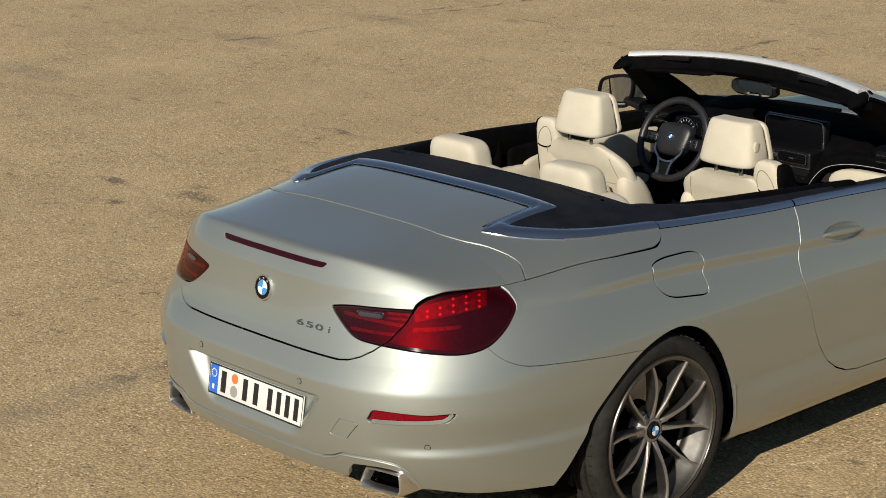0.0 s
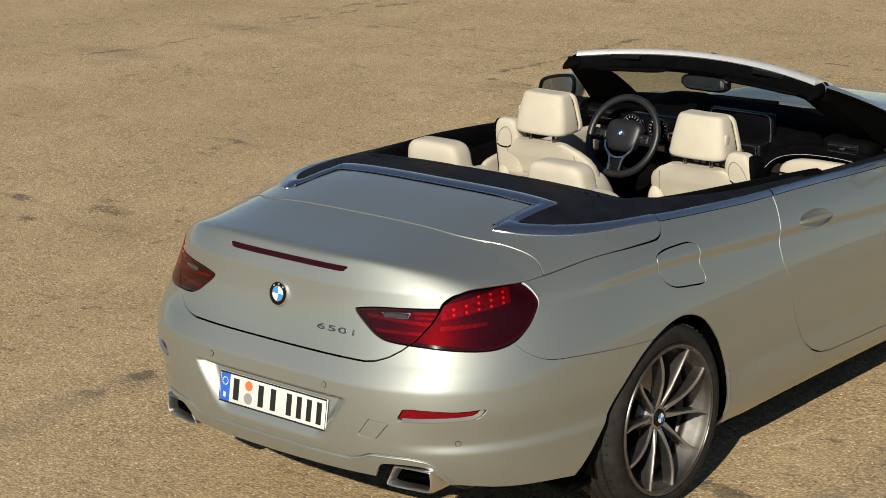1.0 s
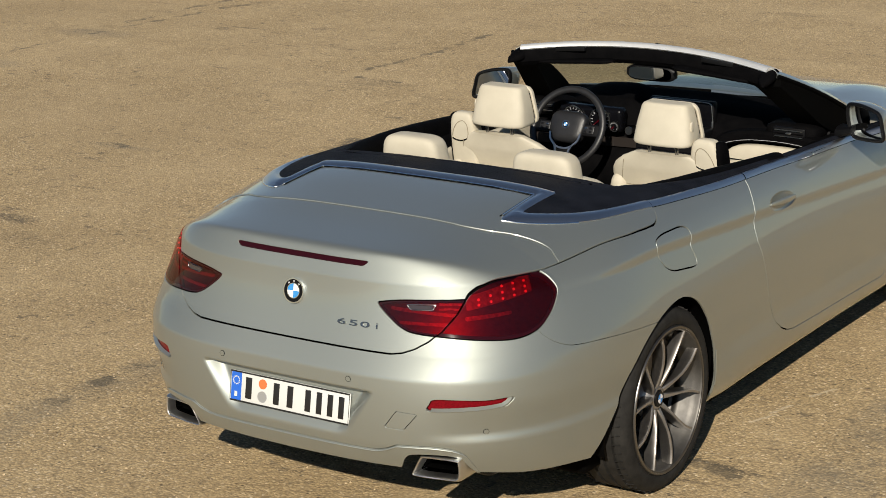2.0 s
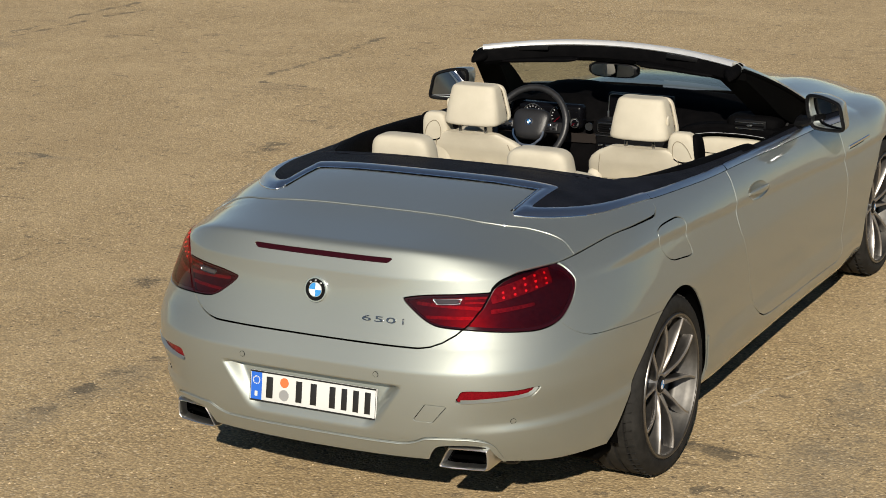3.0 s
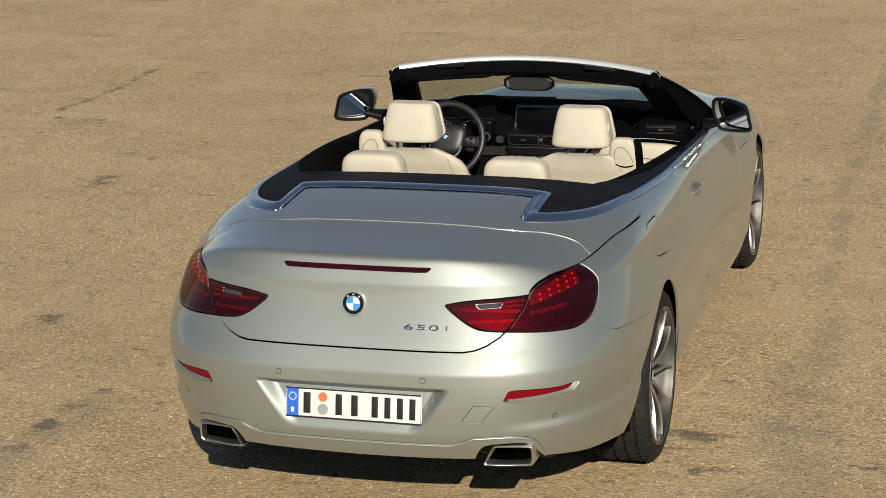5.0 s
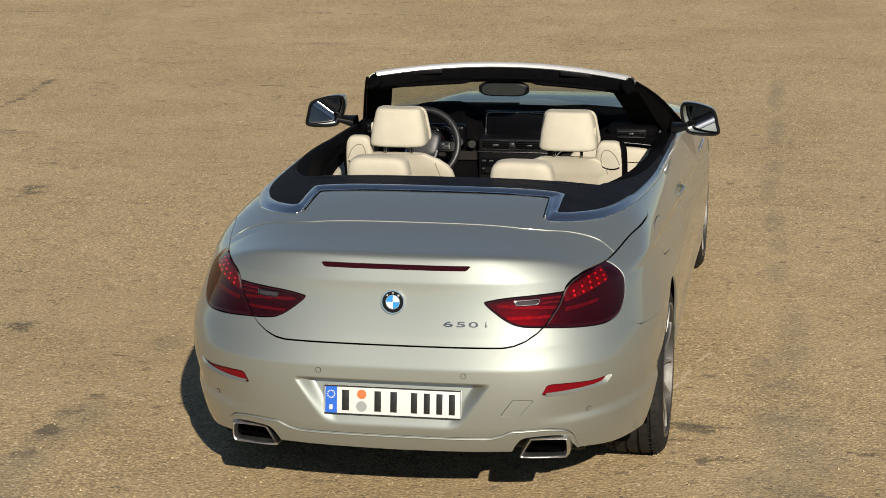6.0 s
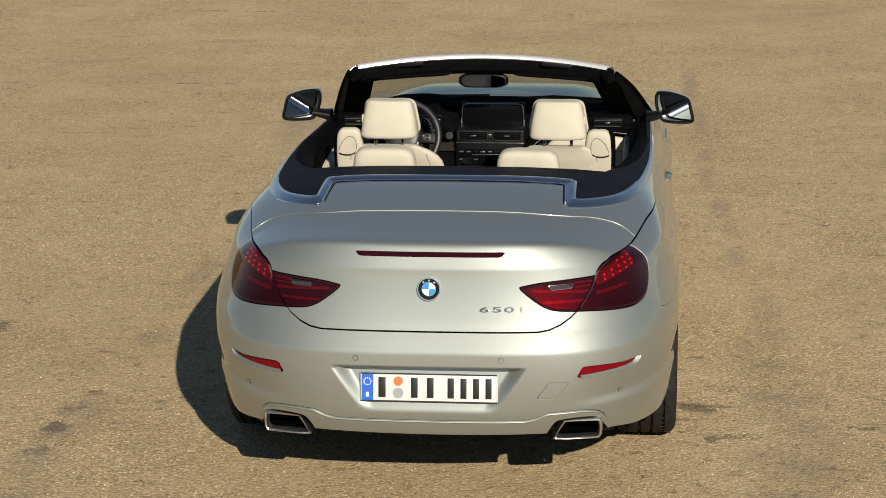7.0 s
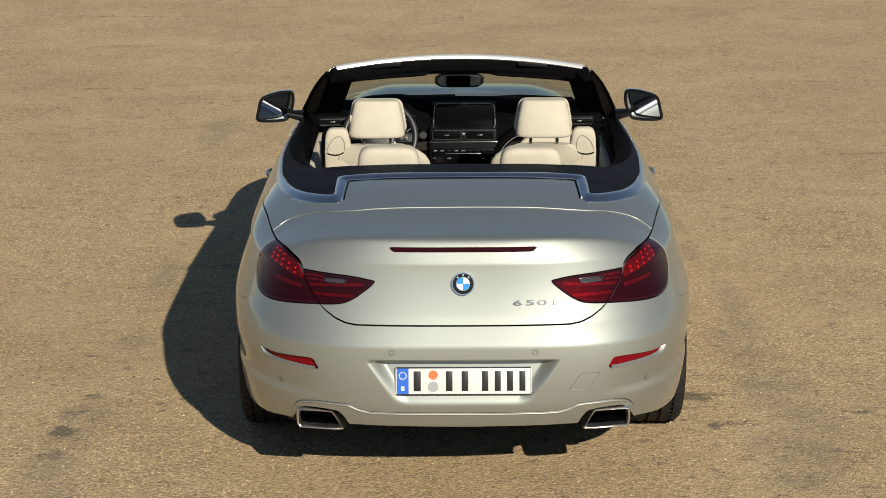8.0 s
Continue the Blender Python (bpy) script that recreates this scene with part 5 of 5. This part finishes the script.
# rolled front edge of the soft deck
edge = [(x * s, y + 0.012, None) for s, pts in ((-1, COCKPIT[::-1]), (1, COCKPIT)) for x, y in pts if 0.02 <= x and y < 1.35]
edge = sorted({(round(a, 4), round(b, 4)) for a, b, _ in edge}, key=lambda p: (p[0] > 0, -p[1] if p[0] < 0 else p[1], p[0]))
left = sorted([p for p in edge if p[0] < 0], key=lambda p: -p[1])
right = sorted([p for p in edge if p[0] > 0], key=lambda p: p[1])


def top_z(x, y):
    lo, hi = 0.7, 1.3
    for _ in range(26):
        mid = (lo + hi) / 2
        if shell(np.array(abs(x)), np.array(y), np.array(mid)) < 0:
            lo = mid
        else:
            hi = mid
    return lo


lip = [(p[0], p[1], top_z(*p) - 0.012) for p in curve([*left, (0.0, 0.097), *right], 70)]
part("deck_roll", tube(lip, 0.018, 10), FABRIC, tonneau)
edge = [(0.484, -0.445), (0.479, -0.30), (0.476, -0.222), (0.472, -0.2125), (0.46, -0.211), (0.30, -0.211), (0.15, -0.211)]
edge = [(-x, y) for x, y in edge] + [(0.0, -0.211)] + edge[::-1]
part("trim_bead", tube([(x, y, top_z(x, y) + 0.0065) for x, y in edge], 0.0036, 8), CHROME, tonneau)
inset = [(x * 0.9860, y - 0.0068) for x, y in edge]
part("trim_gap", tube([(x, y, top_z(x, y) + 0.0024) for x, y in inset], 0.0026, 8), SEAL, tonneau)
for side in (1, -1):
    path = [(side * x, float(keyed(x, LID_FRONT)) + GAP + 0.001, top_z(x, float(keyed(x, LID_FRONT))) + 0.0005) for x in np.linspace(0.0, 0.73, 50)]
    part("cover_edge", tube(path, 0.0040, 8), PAINT, tonneau)
for side, foot in BEADS:
    part("trim_bead", tube([(side * x, y, top_z(x, y) + 0.003) for x, y in foot], 0.0035, 8), CHROME, tonneau)
for side in (1, -1):
    # inner face of the side: dark capping, then panel with cream lower part
    path = [(side * x, y, z) for x, y, z in ((0.775, 0.80, 0.985), (0.79, 1.1, 0.972), (0.795, 1.5, 0.952), (0.785, 1.95, 0.93))]
    part("door_capping", sweep(curve(path, 20), ((-0.045, -0.03), (-0.042, 0.008), (-0.02, 0.020), (0.02, 0.020), (0.042, 0.008), (0.045, -0.03))), TRIMDARK, car)
    part("door_lining", boxed(*sorted((side * 0.72, side * 0.78)), 0.86, 2.0, 0.36, 0.95, 0.02), TRIMDARK, car)
    part("door_insert", cushion(side * 0.712, 1.42, 0.82, 0.022, 0.50, 0.085, 4, 4), LEATHER, car, "cream leather door insert")
    part("armrest", cushion(side * 0.675, 1.35, 0.69, 0.05, 0.33, 0.035, 4, 3), LEATHER, car)
    part("door_pull", boxed(*sorted((side * 0.66, side * 0.69)), 1.25, 1.40, 0.735, 0.75, 0.006), SATIN, car)
    part("speaker_grille", disc(bmesh.new(), 0.06, 0.01, 28, pose(side * 0.74, 1.9, 0.93, 0, -side * 12, 0 if side < 0 else 180)), BLACK, car)
    # padded black roll along the side, then the panel beside the bench
    path = curve([(side * x, y, z) for x, y, z in ((0.655, 0.22, 1.0), (0.715, 0.42, 0.995), (0.752, 0.66, 0.985), (0.775, 0.95, 0.965), (0.785, 1.2, 0.945))], 24)
    part("side_roll", sweep(path, ring(0.042, 0.062, 2.6, 16), [(0, 0, 1)] * 24), TRIMDARK, car)
    part("roll_fold", cushion(side * 0.745, 0.80, 0.93, 0.03, 0.018, 0.075, 2.4, 2.6), SEAL, car)
    part("side_lining", cushion(side * 0.715, 0.74, 0.68, 0.035, 0.36, 0.19, 4, 4), LEATHER, car)


def make_seat():
    """A front seat about its own foot, its belt outlet on the +x side."""
    seat = part("front_seat", cushion(0, 0.28, 0.24, 0.245, 0.27, 0.09, 3.6, 2.6), LEATHER, car, "cream leather front seat with an open headrest gap")
    # backrest: rounded shoulders, leaning back
    rows = []
    for i in range(19):
        t = i / 18
        z = 0.20 + 0.512 * t
        w = 0.258 * (1 - 0.02 * t) * max(1 - (max(t - 0.70, 0) / 0.30) ** 3.4 * 0.5, 0.2)
        d = (0.062 - 0.022 * t) * (1 if t < 0.93 else 0.75)
        rows.append([(px, 0.10 - 0.20 * t - 0.02 * t * t + py, z) for px, py in ring(w, d, 3.2, 44)])
    part("backrest", loft(bmesh.new(), rows), LEATHER, seat)
    rows = []
    for i in range(9):
        t = i / 8
        rows.append([(px * (1 - 0.12 * t), 0.035 - 0.17 * t + py, 0.22 + 0.34 * t) for px, py in ring(0.19, 0.014, 5, 30)])
    part("back_panel", loft(bmesh.new(), rows), LEATHER, seat)
    # sewn lines across the back and down its sides
    def back_at(x, t):
        w = 0.258 * (1 - 0.02 * t) * max(1 - (max(t - 0.70, 0) / 0.30) ** 3.4 * 0.5, 0.2)
        return (x, 0.10 - 0.20 * t - 0.02 * t * t - (0.062 - 0.022 * t) * max(1 - (abs(x) / w) ** 3.2, 0.0) ** (1 / 3.2), 0.20 + 0.512 * t)
    part("seam", tube([back_at(x, 0.70) for x in np.linspace(-0.235, 0.235, 30)], 0.0016, 6), SEWN, seat)
    for s in (1, -1):
        part("seam", tube([back_at(s * (0.205 - 0.03 * max(t - 0.7, 0) / 0.22), t) for t in np.linspace(0.3, 0.92, 20)], 0.0016, 6), SEWN, seat)
    for s in (1, -1):
        part("bolster", cushion(s * 0.220, 0.085, 0.40, 0.054, 0.088, 0.20, 2.6, 2.8, lean=-0.15), LEATHER, seat)
    # headrest
    rows = []
    for i in range(17):
        a = -math.pi / 2 * math.cos(math.pi * i / 16)
        sn, cs = math.sin(a), math.cos(a)
        zz = math.copysign(abs(sn) ** (2 / 9.0), sn)
        k = max(abs(cs) ** (2 / 9.0), 0.03)
        w = 0.139 - 0.033 * (zz + 1) / 2 - 0.002 * abs(zz)
        rows.append([(px, -0.100 + py + 0.012 * (zz + 1) / 2 + 0.012 * (px / 0.12) ** 2, 0.833 + 0.087 * zz) for px, py in ring(w * (0.25 + 0.75 * k), (0.076 - 0.034 * (zz + 1) / 2) * k, 5.0, 52)])
    part("headrest", loft(bmesh.new(), rows), LEATHER, seat)
    edge_ = [(px * (1 - 0.12 * pz / 0.09), -0.042 + 0.012 * (px / 0.12) ** 2 - 0.010 * (pz / 0.08), 0.833 + pz) for px, pz in ring(0.123, 0.080, 7, 60)]
    part("headrest_seam", sweep(edge_, [(0.008 * math.cos(a), 0.011 * math.sin(a)) for a in np.linspace(0, 2 * math.pi, 8, endpoint=False)], [(0, -1, 0)] * 60, True), LEATHER, seat)
    for s in (1, -1):
        part("headrest_post", tube([(s * 0.062, -0.118, 0.70), (s * 0.062, -0.120, 0.77)], 0.0075), MARK, seat)
    part("headrest_button", cushion(0.1225, -0.105, 0.830, 0.006, 0.014, 0.022, 3, 3), LEATHER, seat)
    # belt outlet standing beside the headrest
    part("belt_outlet", cushion(0.188, -0.055, 0.628, 0.074, 0.042, 0.162, 4.4, 4.2, lean=-0.05, taper=0.16), LEATHER, seat)
    def on_outlet(x, z):
        zz = (z - 0.628) / 0.162
        k = math.sqrt(max(1 - abs(zz) ** 4.2, 0)) ** (2 / 4.2)
        across = min(abs(x - 0.188) / (0.074 * k * (1 - 0.16 * (zz + 1) / 2)), 0.98)
        return (x, -0.055 - 0.042 * k * (1 - across ** 4.4) ** (1 / 4.4) - 0.05 * (zz + 1) / 2, z)
    flap_ = curve(((0.158, 0.676), (0.153, 0.700), (0.156, 0.732), (0.170, 0.752), (0.190, 0.752), (0.212, 0.735), (0.228, 0.708), (0.236, 0.684)), 30)
    part("belt_frame", tube([on_outlet(x, z) for x, z in flap_], 0.0020, 6), SEWN, seat)
    part("belt_slot", tube([on_outlet(x, z) for x, z in curve(((0.158, 0.676), (0.172, 0.668), (0.196, 0.663), (0.222, 0.666), (0.236, 0.672)), 16)], 0.0034, 6), SEAL, seat)
    part("outlet_shell", cushion(0.240, -0.040, 0.640, 0.026, 0.050, 0.140, 3.4, 3.6, lean=-0.05), TRIMDARK, seat)
    part("belt", boxed(0.245, 0.251, -0.05, 0.0, 0.30, 0.70, 0.002, m=pose(0, 0, 0, 6)), BLACK, seat)
    return seat


seat = make_seat()
for side, x in ((1, 0.395), (-1, -0.392)):
    if side == 1:
        seat.matrix_basis = pose(x, 1.065, 0.30)
    else:
        twin = copy_thing(seat, pose(x, 1.065, 0.30))
        twin.scale = (-1, 1, 1)
for side in (1, -1):
    bench = part("rear_seat", cushion(side * 0.33, 0.52, 0.50, 0.27, 0.24, 0.09, 3.6, 2.6), LEATHER, car, "cream leather rear seat")
    part("backrest", cushion(side * 0.31, 0.24, 0.825, 0.245, 0.075, 0.25, 4.2, 6.0, lean=-0.05), LEATHER, bench)
    part("headrest", cushion(side * (0.302 if side > 0 else 0.315), 0.185 if side > 0 else 0.205, 1.062, 0.150, 0.062, 0.106, 4.4, 5.0, lean=-0.02, taper=0.16), LEATHER, bench)
part("rear_console", cushion(0, 0.50, 0.66, 0.065, 0.18, 0.16, 3.5, 3.5), TRIMDARK, car)

# centre tunnel, dashboard and instruments
part("centre_console", boxed(-0.125, 0.125, 0.75, 1.85, 0.3, 0.60, 0.03), TRIMDARK, car)
part("console_lid", cushion(0, 1.0, 0.62, 0.11, 0.17, 0.03, 4, 3), TRIMDARK, car)
part("gear_lever", cushion(0.0, 1.42, 0.70, 0.022, 0.03, 0.07, 2.6, 3), BLACK, car)
prof = ((1.80, 0.56), (1.76, 0.70), (1.79, 0.80), (1.80, 0.86), (1.82, 0.905), (1.87, 0.950), (1.94, 0.992), (2.05, 1.012), (2.18, 0.985), (2.25, 0.6))
bm = bmesh.new()
rows = []
for x in np.linspace(-0.77, 0.77, 41):
    hood = math.exp(-((x + 0.385) / 0.17) ** 4) * 0.038
    bow = -0.06 * (x / 0.77) ** 2
    rows.append([(x, y + bow * (1 if y < 2.0 else 0.3) - (hood * 1.6 if 0.9 < z < 0.99 else 0), z - 0.03 * (x / 0.77) ** 2 + (hood if z > 0.94 and y < 2.1 else 0)) for y, z in curve(prof, 30)])
dash = part("dashboard", loft(bm, rows, caps=True), TRIMDARK, car, "black soft dashboard", smooth=40)
part("dash_inlay", sweep([(x, 1.785 - 0.06 * (x / 0.77) ** 2, 0.828 - 0.02 * (x / 0.77) ** 2) for x in np.linspace(-0.74, 0.74, 25)], ((-0.02, -0.022), (0.010, -0.022), (0.010, 0.022), (-0.02, 0.022))), WOOD, car)
part("centre_screen", boxed(-0.138, 0.190, 1.84, 1.88, 0.905, 1.039, 0.010), BLACK, car, "black centre display in a bright frame")
part("screen_pane", boxed(-0.126, 0.178, 1.836, 1.84, 0.917, 1.031, 0.004), SCREEN, car)
bright = [(0.026 + px * (1 - 0.03 * pz / 0.06), 1.8385, 0.973 + pz) for px, pz in ring(0.157, 0.063, 11, 48)]
part("screen_frame", sweep(bright, [(0.0026 * math.cos(a), 0.0026 * math.sin(a)) for a in np.linspace(0, 2 * math.pi, 8, endpoint=False)], [(0, -1, 0)] * 48, True), SATIN, car)
# satin slips standing in for reflections at the display's lower corners
for x in (-0.133, 0.185):
    part("screen_glint", boxed(x - 0.004, x + 0.004, 1.8335, 1.842, 0.914, 0.952, 0.0015), SATIN, car)
part("centre_console_face", boxed(-0.155, 0.195, 1.735, 1.86, 0.60, 0.925, 0.012), BLACK, car)
for x in (-0.065, 0.105):
    vent = part("air_vent", boxed(x - 0.075, x + 0.075, 1.728, 1.74, 0.870, 0.918, 0.005), BLACK, car)
    part("vent_frame", sweep([(x + px, 1.727, 0.894 + pz) for px, pz in ring(0.074, 0.023, 7, 32)], [(0.002 * math.cos(a), 0.002 * math.sin(a)) for a in np.linspace(0, 2 * math.pi, 6, endpoint=False)], [(0, -1, 0)] * 32, True), SATIN, vent)
    for k in range(4):
        part("vent_slat", boxed(x - 0.07, x + 0.07, 1.722, 1.735, 0.879 + k * 0.010, 0.881 + k * 0.010), TRIMDARK, vent)
    part("vent_tab", boxed(x - 0.014, x + 0.014, 1.718, 1.73, 0.890, 0.897, 0.002), SATIN, vent)
part("hazard_button", boxed(0.012, 0.028, 1.724, 1.74, 0.885, 0.903, 0.003), SATIN, car)
part("stack_line", boxed(-0.155, 0.195, 1.728, 1.74, 0.854, 0.858, 0.001), SATIN, car)
part("radio_panel", boxed(-0.14, 0.18, 1.727, 1.74, 0.745, 0.822, 0.004), SCREEN, car)
part("disc_slot", boxed(-0.07, 0.11, 1.724, 1.73, 0.795, 0.799, 0.001), SATIN, car)
rng = random.Random(4)
for row, zz in ((0, 0.812), (1, 0.772), (2, 0.72), (3, 0.70)):
    for k in range(9):
        x = -0.125 + k * 0.036
        if row == 1 and 2 < k < 7:
            continue
        part("control_button", boxed(x - 0.011, x + 0.011, 1.722, 1.732, zz - 0.004, zz + 0.004, 0.0015), SATIN if rng.random() < 0.35 else BLACK, car)
for x in (-0.105, 0.145):
    part("control_knob", disc(bmesh.new(), 0.016, 0.02, 24, pose(x, 1.73, 0.768, 0, 0, -90)), BLACK, car)
for x in (0.61, -0.645):
    y, z = 1.722, 0.966
    part("vent_housing", cushion(x, 1.80, z - 0.004, 0.125, 0.075, 0.042, 5, 4), TRIMDARK, dash)
    vent = part("air_vent", boxed(x - 0.075, x + 0.075, y - 0.008, y + 0.04, z - 0.025, z + 0.025, 0.006), BLACK, car)
    for k in range(3):
        part("vent_slat", boxed(x - 0.066, x + 0.066, y - 0.014, y, z - 0.016 + k * 0.014, z - 0.013 + k * 0.014), SATIN if k != 1 else TRIMDARK, vent)
    part("vent_tab", boxed(x - 0.012, x + 0.012, y - 0.018, y, z - 0.003, z + 0.005, 0.002), SATIN, vent)
part("start_button", disc(bmesh.new(), 0.019, 0.008, 28, pose(-0.185, 1.735, 0.893, 0, 0, -90)), SATIN, car)
# glove box pad
part("glove_box", cushion(0.535, 1.735, 0.80, 0.235, 0.035, 0.098, 4, 3.2), LEATHER, car, "cream leather glove box front")
part("glove_handle", boxed(0.48, 0.58, 1.690, 1.71, 0.785, 0.805, 0.004), WOOD, car)
part("glove_line", boxed(0.31, 0.76, 1.6985, 1.71, 0.826, 0.829), SEAL, car)
# padded arc of the dashboard over the glove box, with its stitching
arc = curve(((0.165, 1.735, 0.64), (0.175, 1.735, 0.75), (0.215, 1.735, 0.835), (0.28, 1.735, 0.895), (0.38, 1.735, 0.925), (0.50, 1.73, 0.935), (0.62, 1.72, 0.935), (0.76, 1.70, 0.925)), 30)
part("dash_arc", sweep(arc, ((-0.03, -0.04), (-0.024, 0.0), (-0.012, 0.010), (0.012, 0.010), (0.024, 0.0), (0.03, -0.04)), [(0, -1, 0)] * 30), TRIMDARK, dash, "padded black arc with pale stitching")
part("stitching", tube([(x + 0.004, y - 0.0105, z - 0.014) for x, y, z in arc], 0.0011, 5), DIALS, dash)
# instrument dials
cluster = part("instrument_panel", boxed(-0.545, -0.215, 1.712, 1.78, 0.880, 0.992, 0.02), SCREEN, car)
for x, r in ((-0.462, 0.054), (-0.322, 0.054), (-0.248, 0.024)):
    dm = pose(x, 1.706, 0.935 if r > 0.03 else 0.91, 0, 0, -90)
    part("dial", disc(bmesh.new(), r, 0.003, 36, dm, r - 0.0045), SATIN, cluster)
    for k in range(13):
        a = math.radians(-130 + 260 * k / 12)
        part("dial_mark", boxed(0.0005, 0.003, -0.0012, 0.0012, r * 0.68, r * 0.86, m=dm @ pose(0, 0, 0, math.degrees(a))), DIALS, cluster)
    part("dial_needle", boxed(0.003, 0.005, -0.001, 0.001, 0, r * 0.75, m=dm @ pose(0, 0, 0, 130)), REFLECTOR, cluster)

# steering wheel
sm = pose(-0.400, 1.545, 0.925, -24)
wheel_path = [(0.178 * math.cos(a), 0, 0.176 * math.sin(a)) for a in np.linspace(0, 2 * math.pi, 64, endpoint=False)]
bm = sweep(wheel_path, [(0.0165 * math.cos(a), 0.014 * math.sin(a)) for a in np.linspace(0, 2 * math.pi, 14, endpoint=False)], [(0, 1, 0)] * 64, True)
bmesh.ops.transform(bm, matrix=sm, verts=bm.verts)
steering = part("steering_wheel", bm, BLACKHIDE, car, "black leather three-spoke steering wheel")
part("wheel_pad", cushion(0, 0.012, 0.002, 0.080, 0.032, 0.074, 3.4, 3.4, m=sm, taper=-0.25), BLACKHIDE, steering, "rounded black pad")
for side in (1, -1):
    part("wheel_spoke", boxed(*sorted((side * 0.06, side * 0.172)), -0.004, 0.018, -0.034, 0.022, 0.006, m=sm), BLACK, steering)
    part("spoke_panel", boxed(*sorted((side * 0.086, side * 0.142)), -0.009, 0.0, -0.024, 0.014, 0.004, m=sm), BLACKHIDE, steering)
    for k, (dx, dz) in enumerate(((0.100, 0.003), (0.126, 0.003), (0.100, -0.014), (0.126, -0.014))):
        part("spoke_button", boxed(*sorted((side * (dx - 0.008), side * (dx + 0.008))), -0.0115, -0.007, dz - 0.005, dz + 0.005, 0.0015, m=sm), MARK if k == 0 else BLACK, steering)
    # bright bow from the pad down both edges of the lower spoke
    path = [sm @ Vector((side * a, -0.010, b)) for a, b in ((0.078, -0.030), (0.070, -0.062), (0.046, -0.088), (0.034, -0.115), (0.030, -0.160))]
    part("spoke_bow", sweep(curve([tuple(p) for p in path], 14), ((-0.0045, -0.004), (0.0045, -0.004), (0.0045, 0.004), (-0.0045, 0.004)), [sm.to_3x3() @ Vector((0, -1, 0))] * 14), SATIN, steering)
path = [sm @ Vector((a, -0.010, b)) for a, b in ((-0.048, -0.086), (-0.026, -0.098), (0.0, -0.101), (0.026, -0.098), (0.048, -0.086))]
part("spoke_bow", sweep(curve([tuple(p) for p in path], 14), ((-0.004, -0.004), (0.004, -0.004), (0.004, 0.004), (-0.004, 0.004)), [sm.to_3x3() @ Vector((0, -1, 0))] * 14), SATIN, steering)
part("wheel_spoke", boxed(-0.030, 0.030, -0.006, 0.014, -0.168, -0.098, 0.006, m=sm), BLACK, steering)
wm = sm @ pose(0, -0.0195, 0.008, 0, 0, -90)
part("wheel_badge", disc(bmesh.new(), 0.0155, 0.004, 28, wm), BLACK, steering)
part("badge_edge", disc(bmesh.new(), 0.017, 0.0045, 28, wm, 0.0148), CHROME, steering)
for k in range(4):
    bm = bmesh.new()
    fan = [bm.verts.new((0.0046, 0, 0))] + [bm.verts.new((0.0046, 0.0095 * math.cos(a), 0.0095 * math.sin(a))) for a in np.linspace(k * math.pi / 2, (k + 1) * math.pi / 2, 7)]
    bm.faces.new(fan)
    bmesh.ops.transform(bm, matrix=wm, verts=bm.verts)
    part("badge_field", bm, BADGEBLUE if k % 2 else BADGEWHITE, steering)
part("column", tube([sm @ Vector((0, 0.03, 0)), sm @ Vector((0, 0.30, -0.03))], 0.045, 16), BLACK, steering)
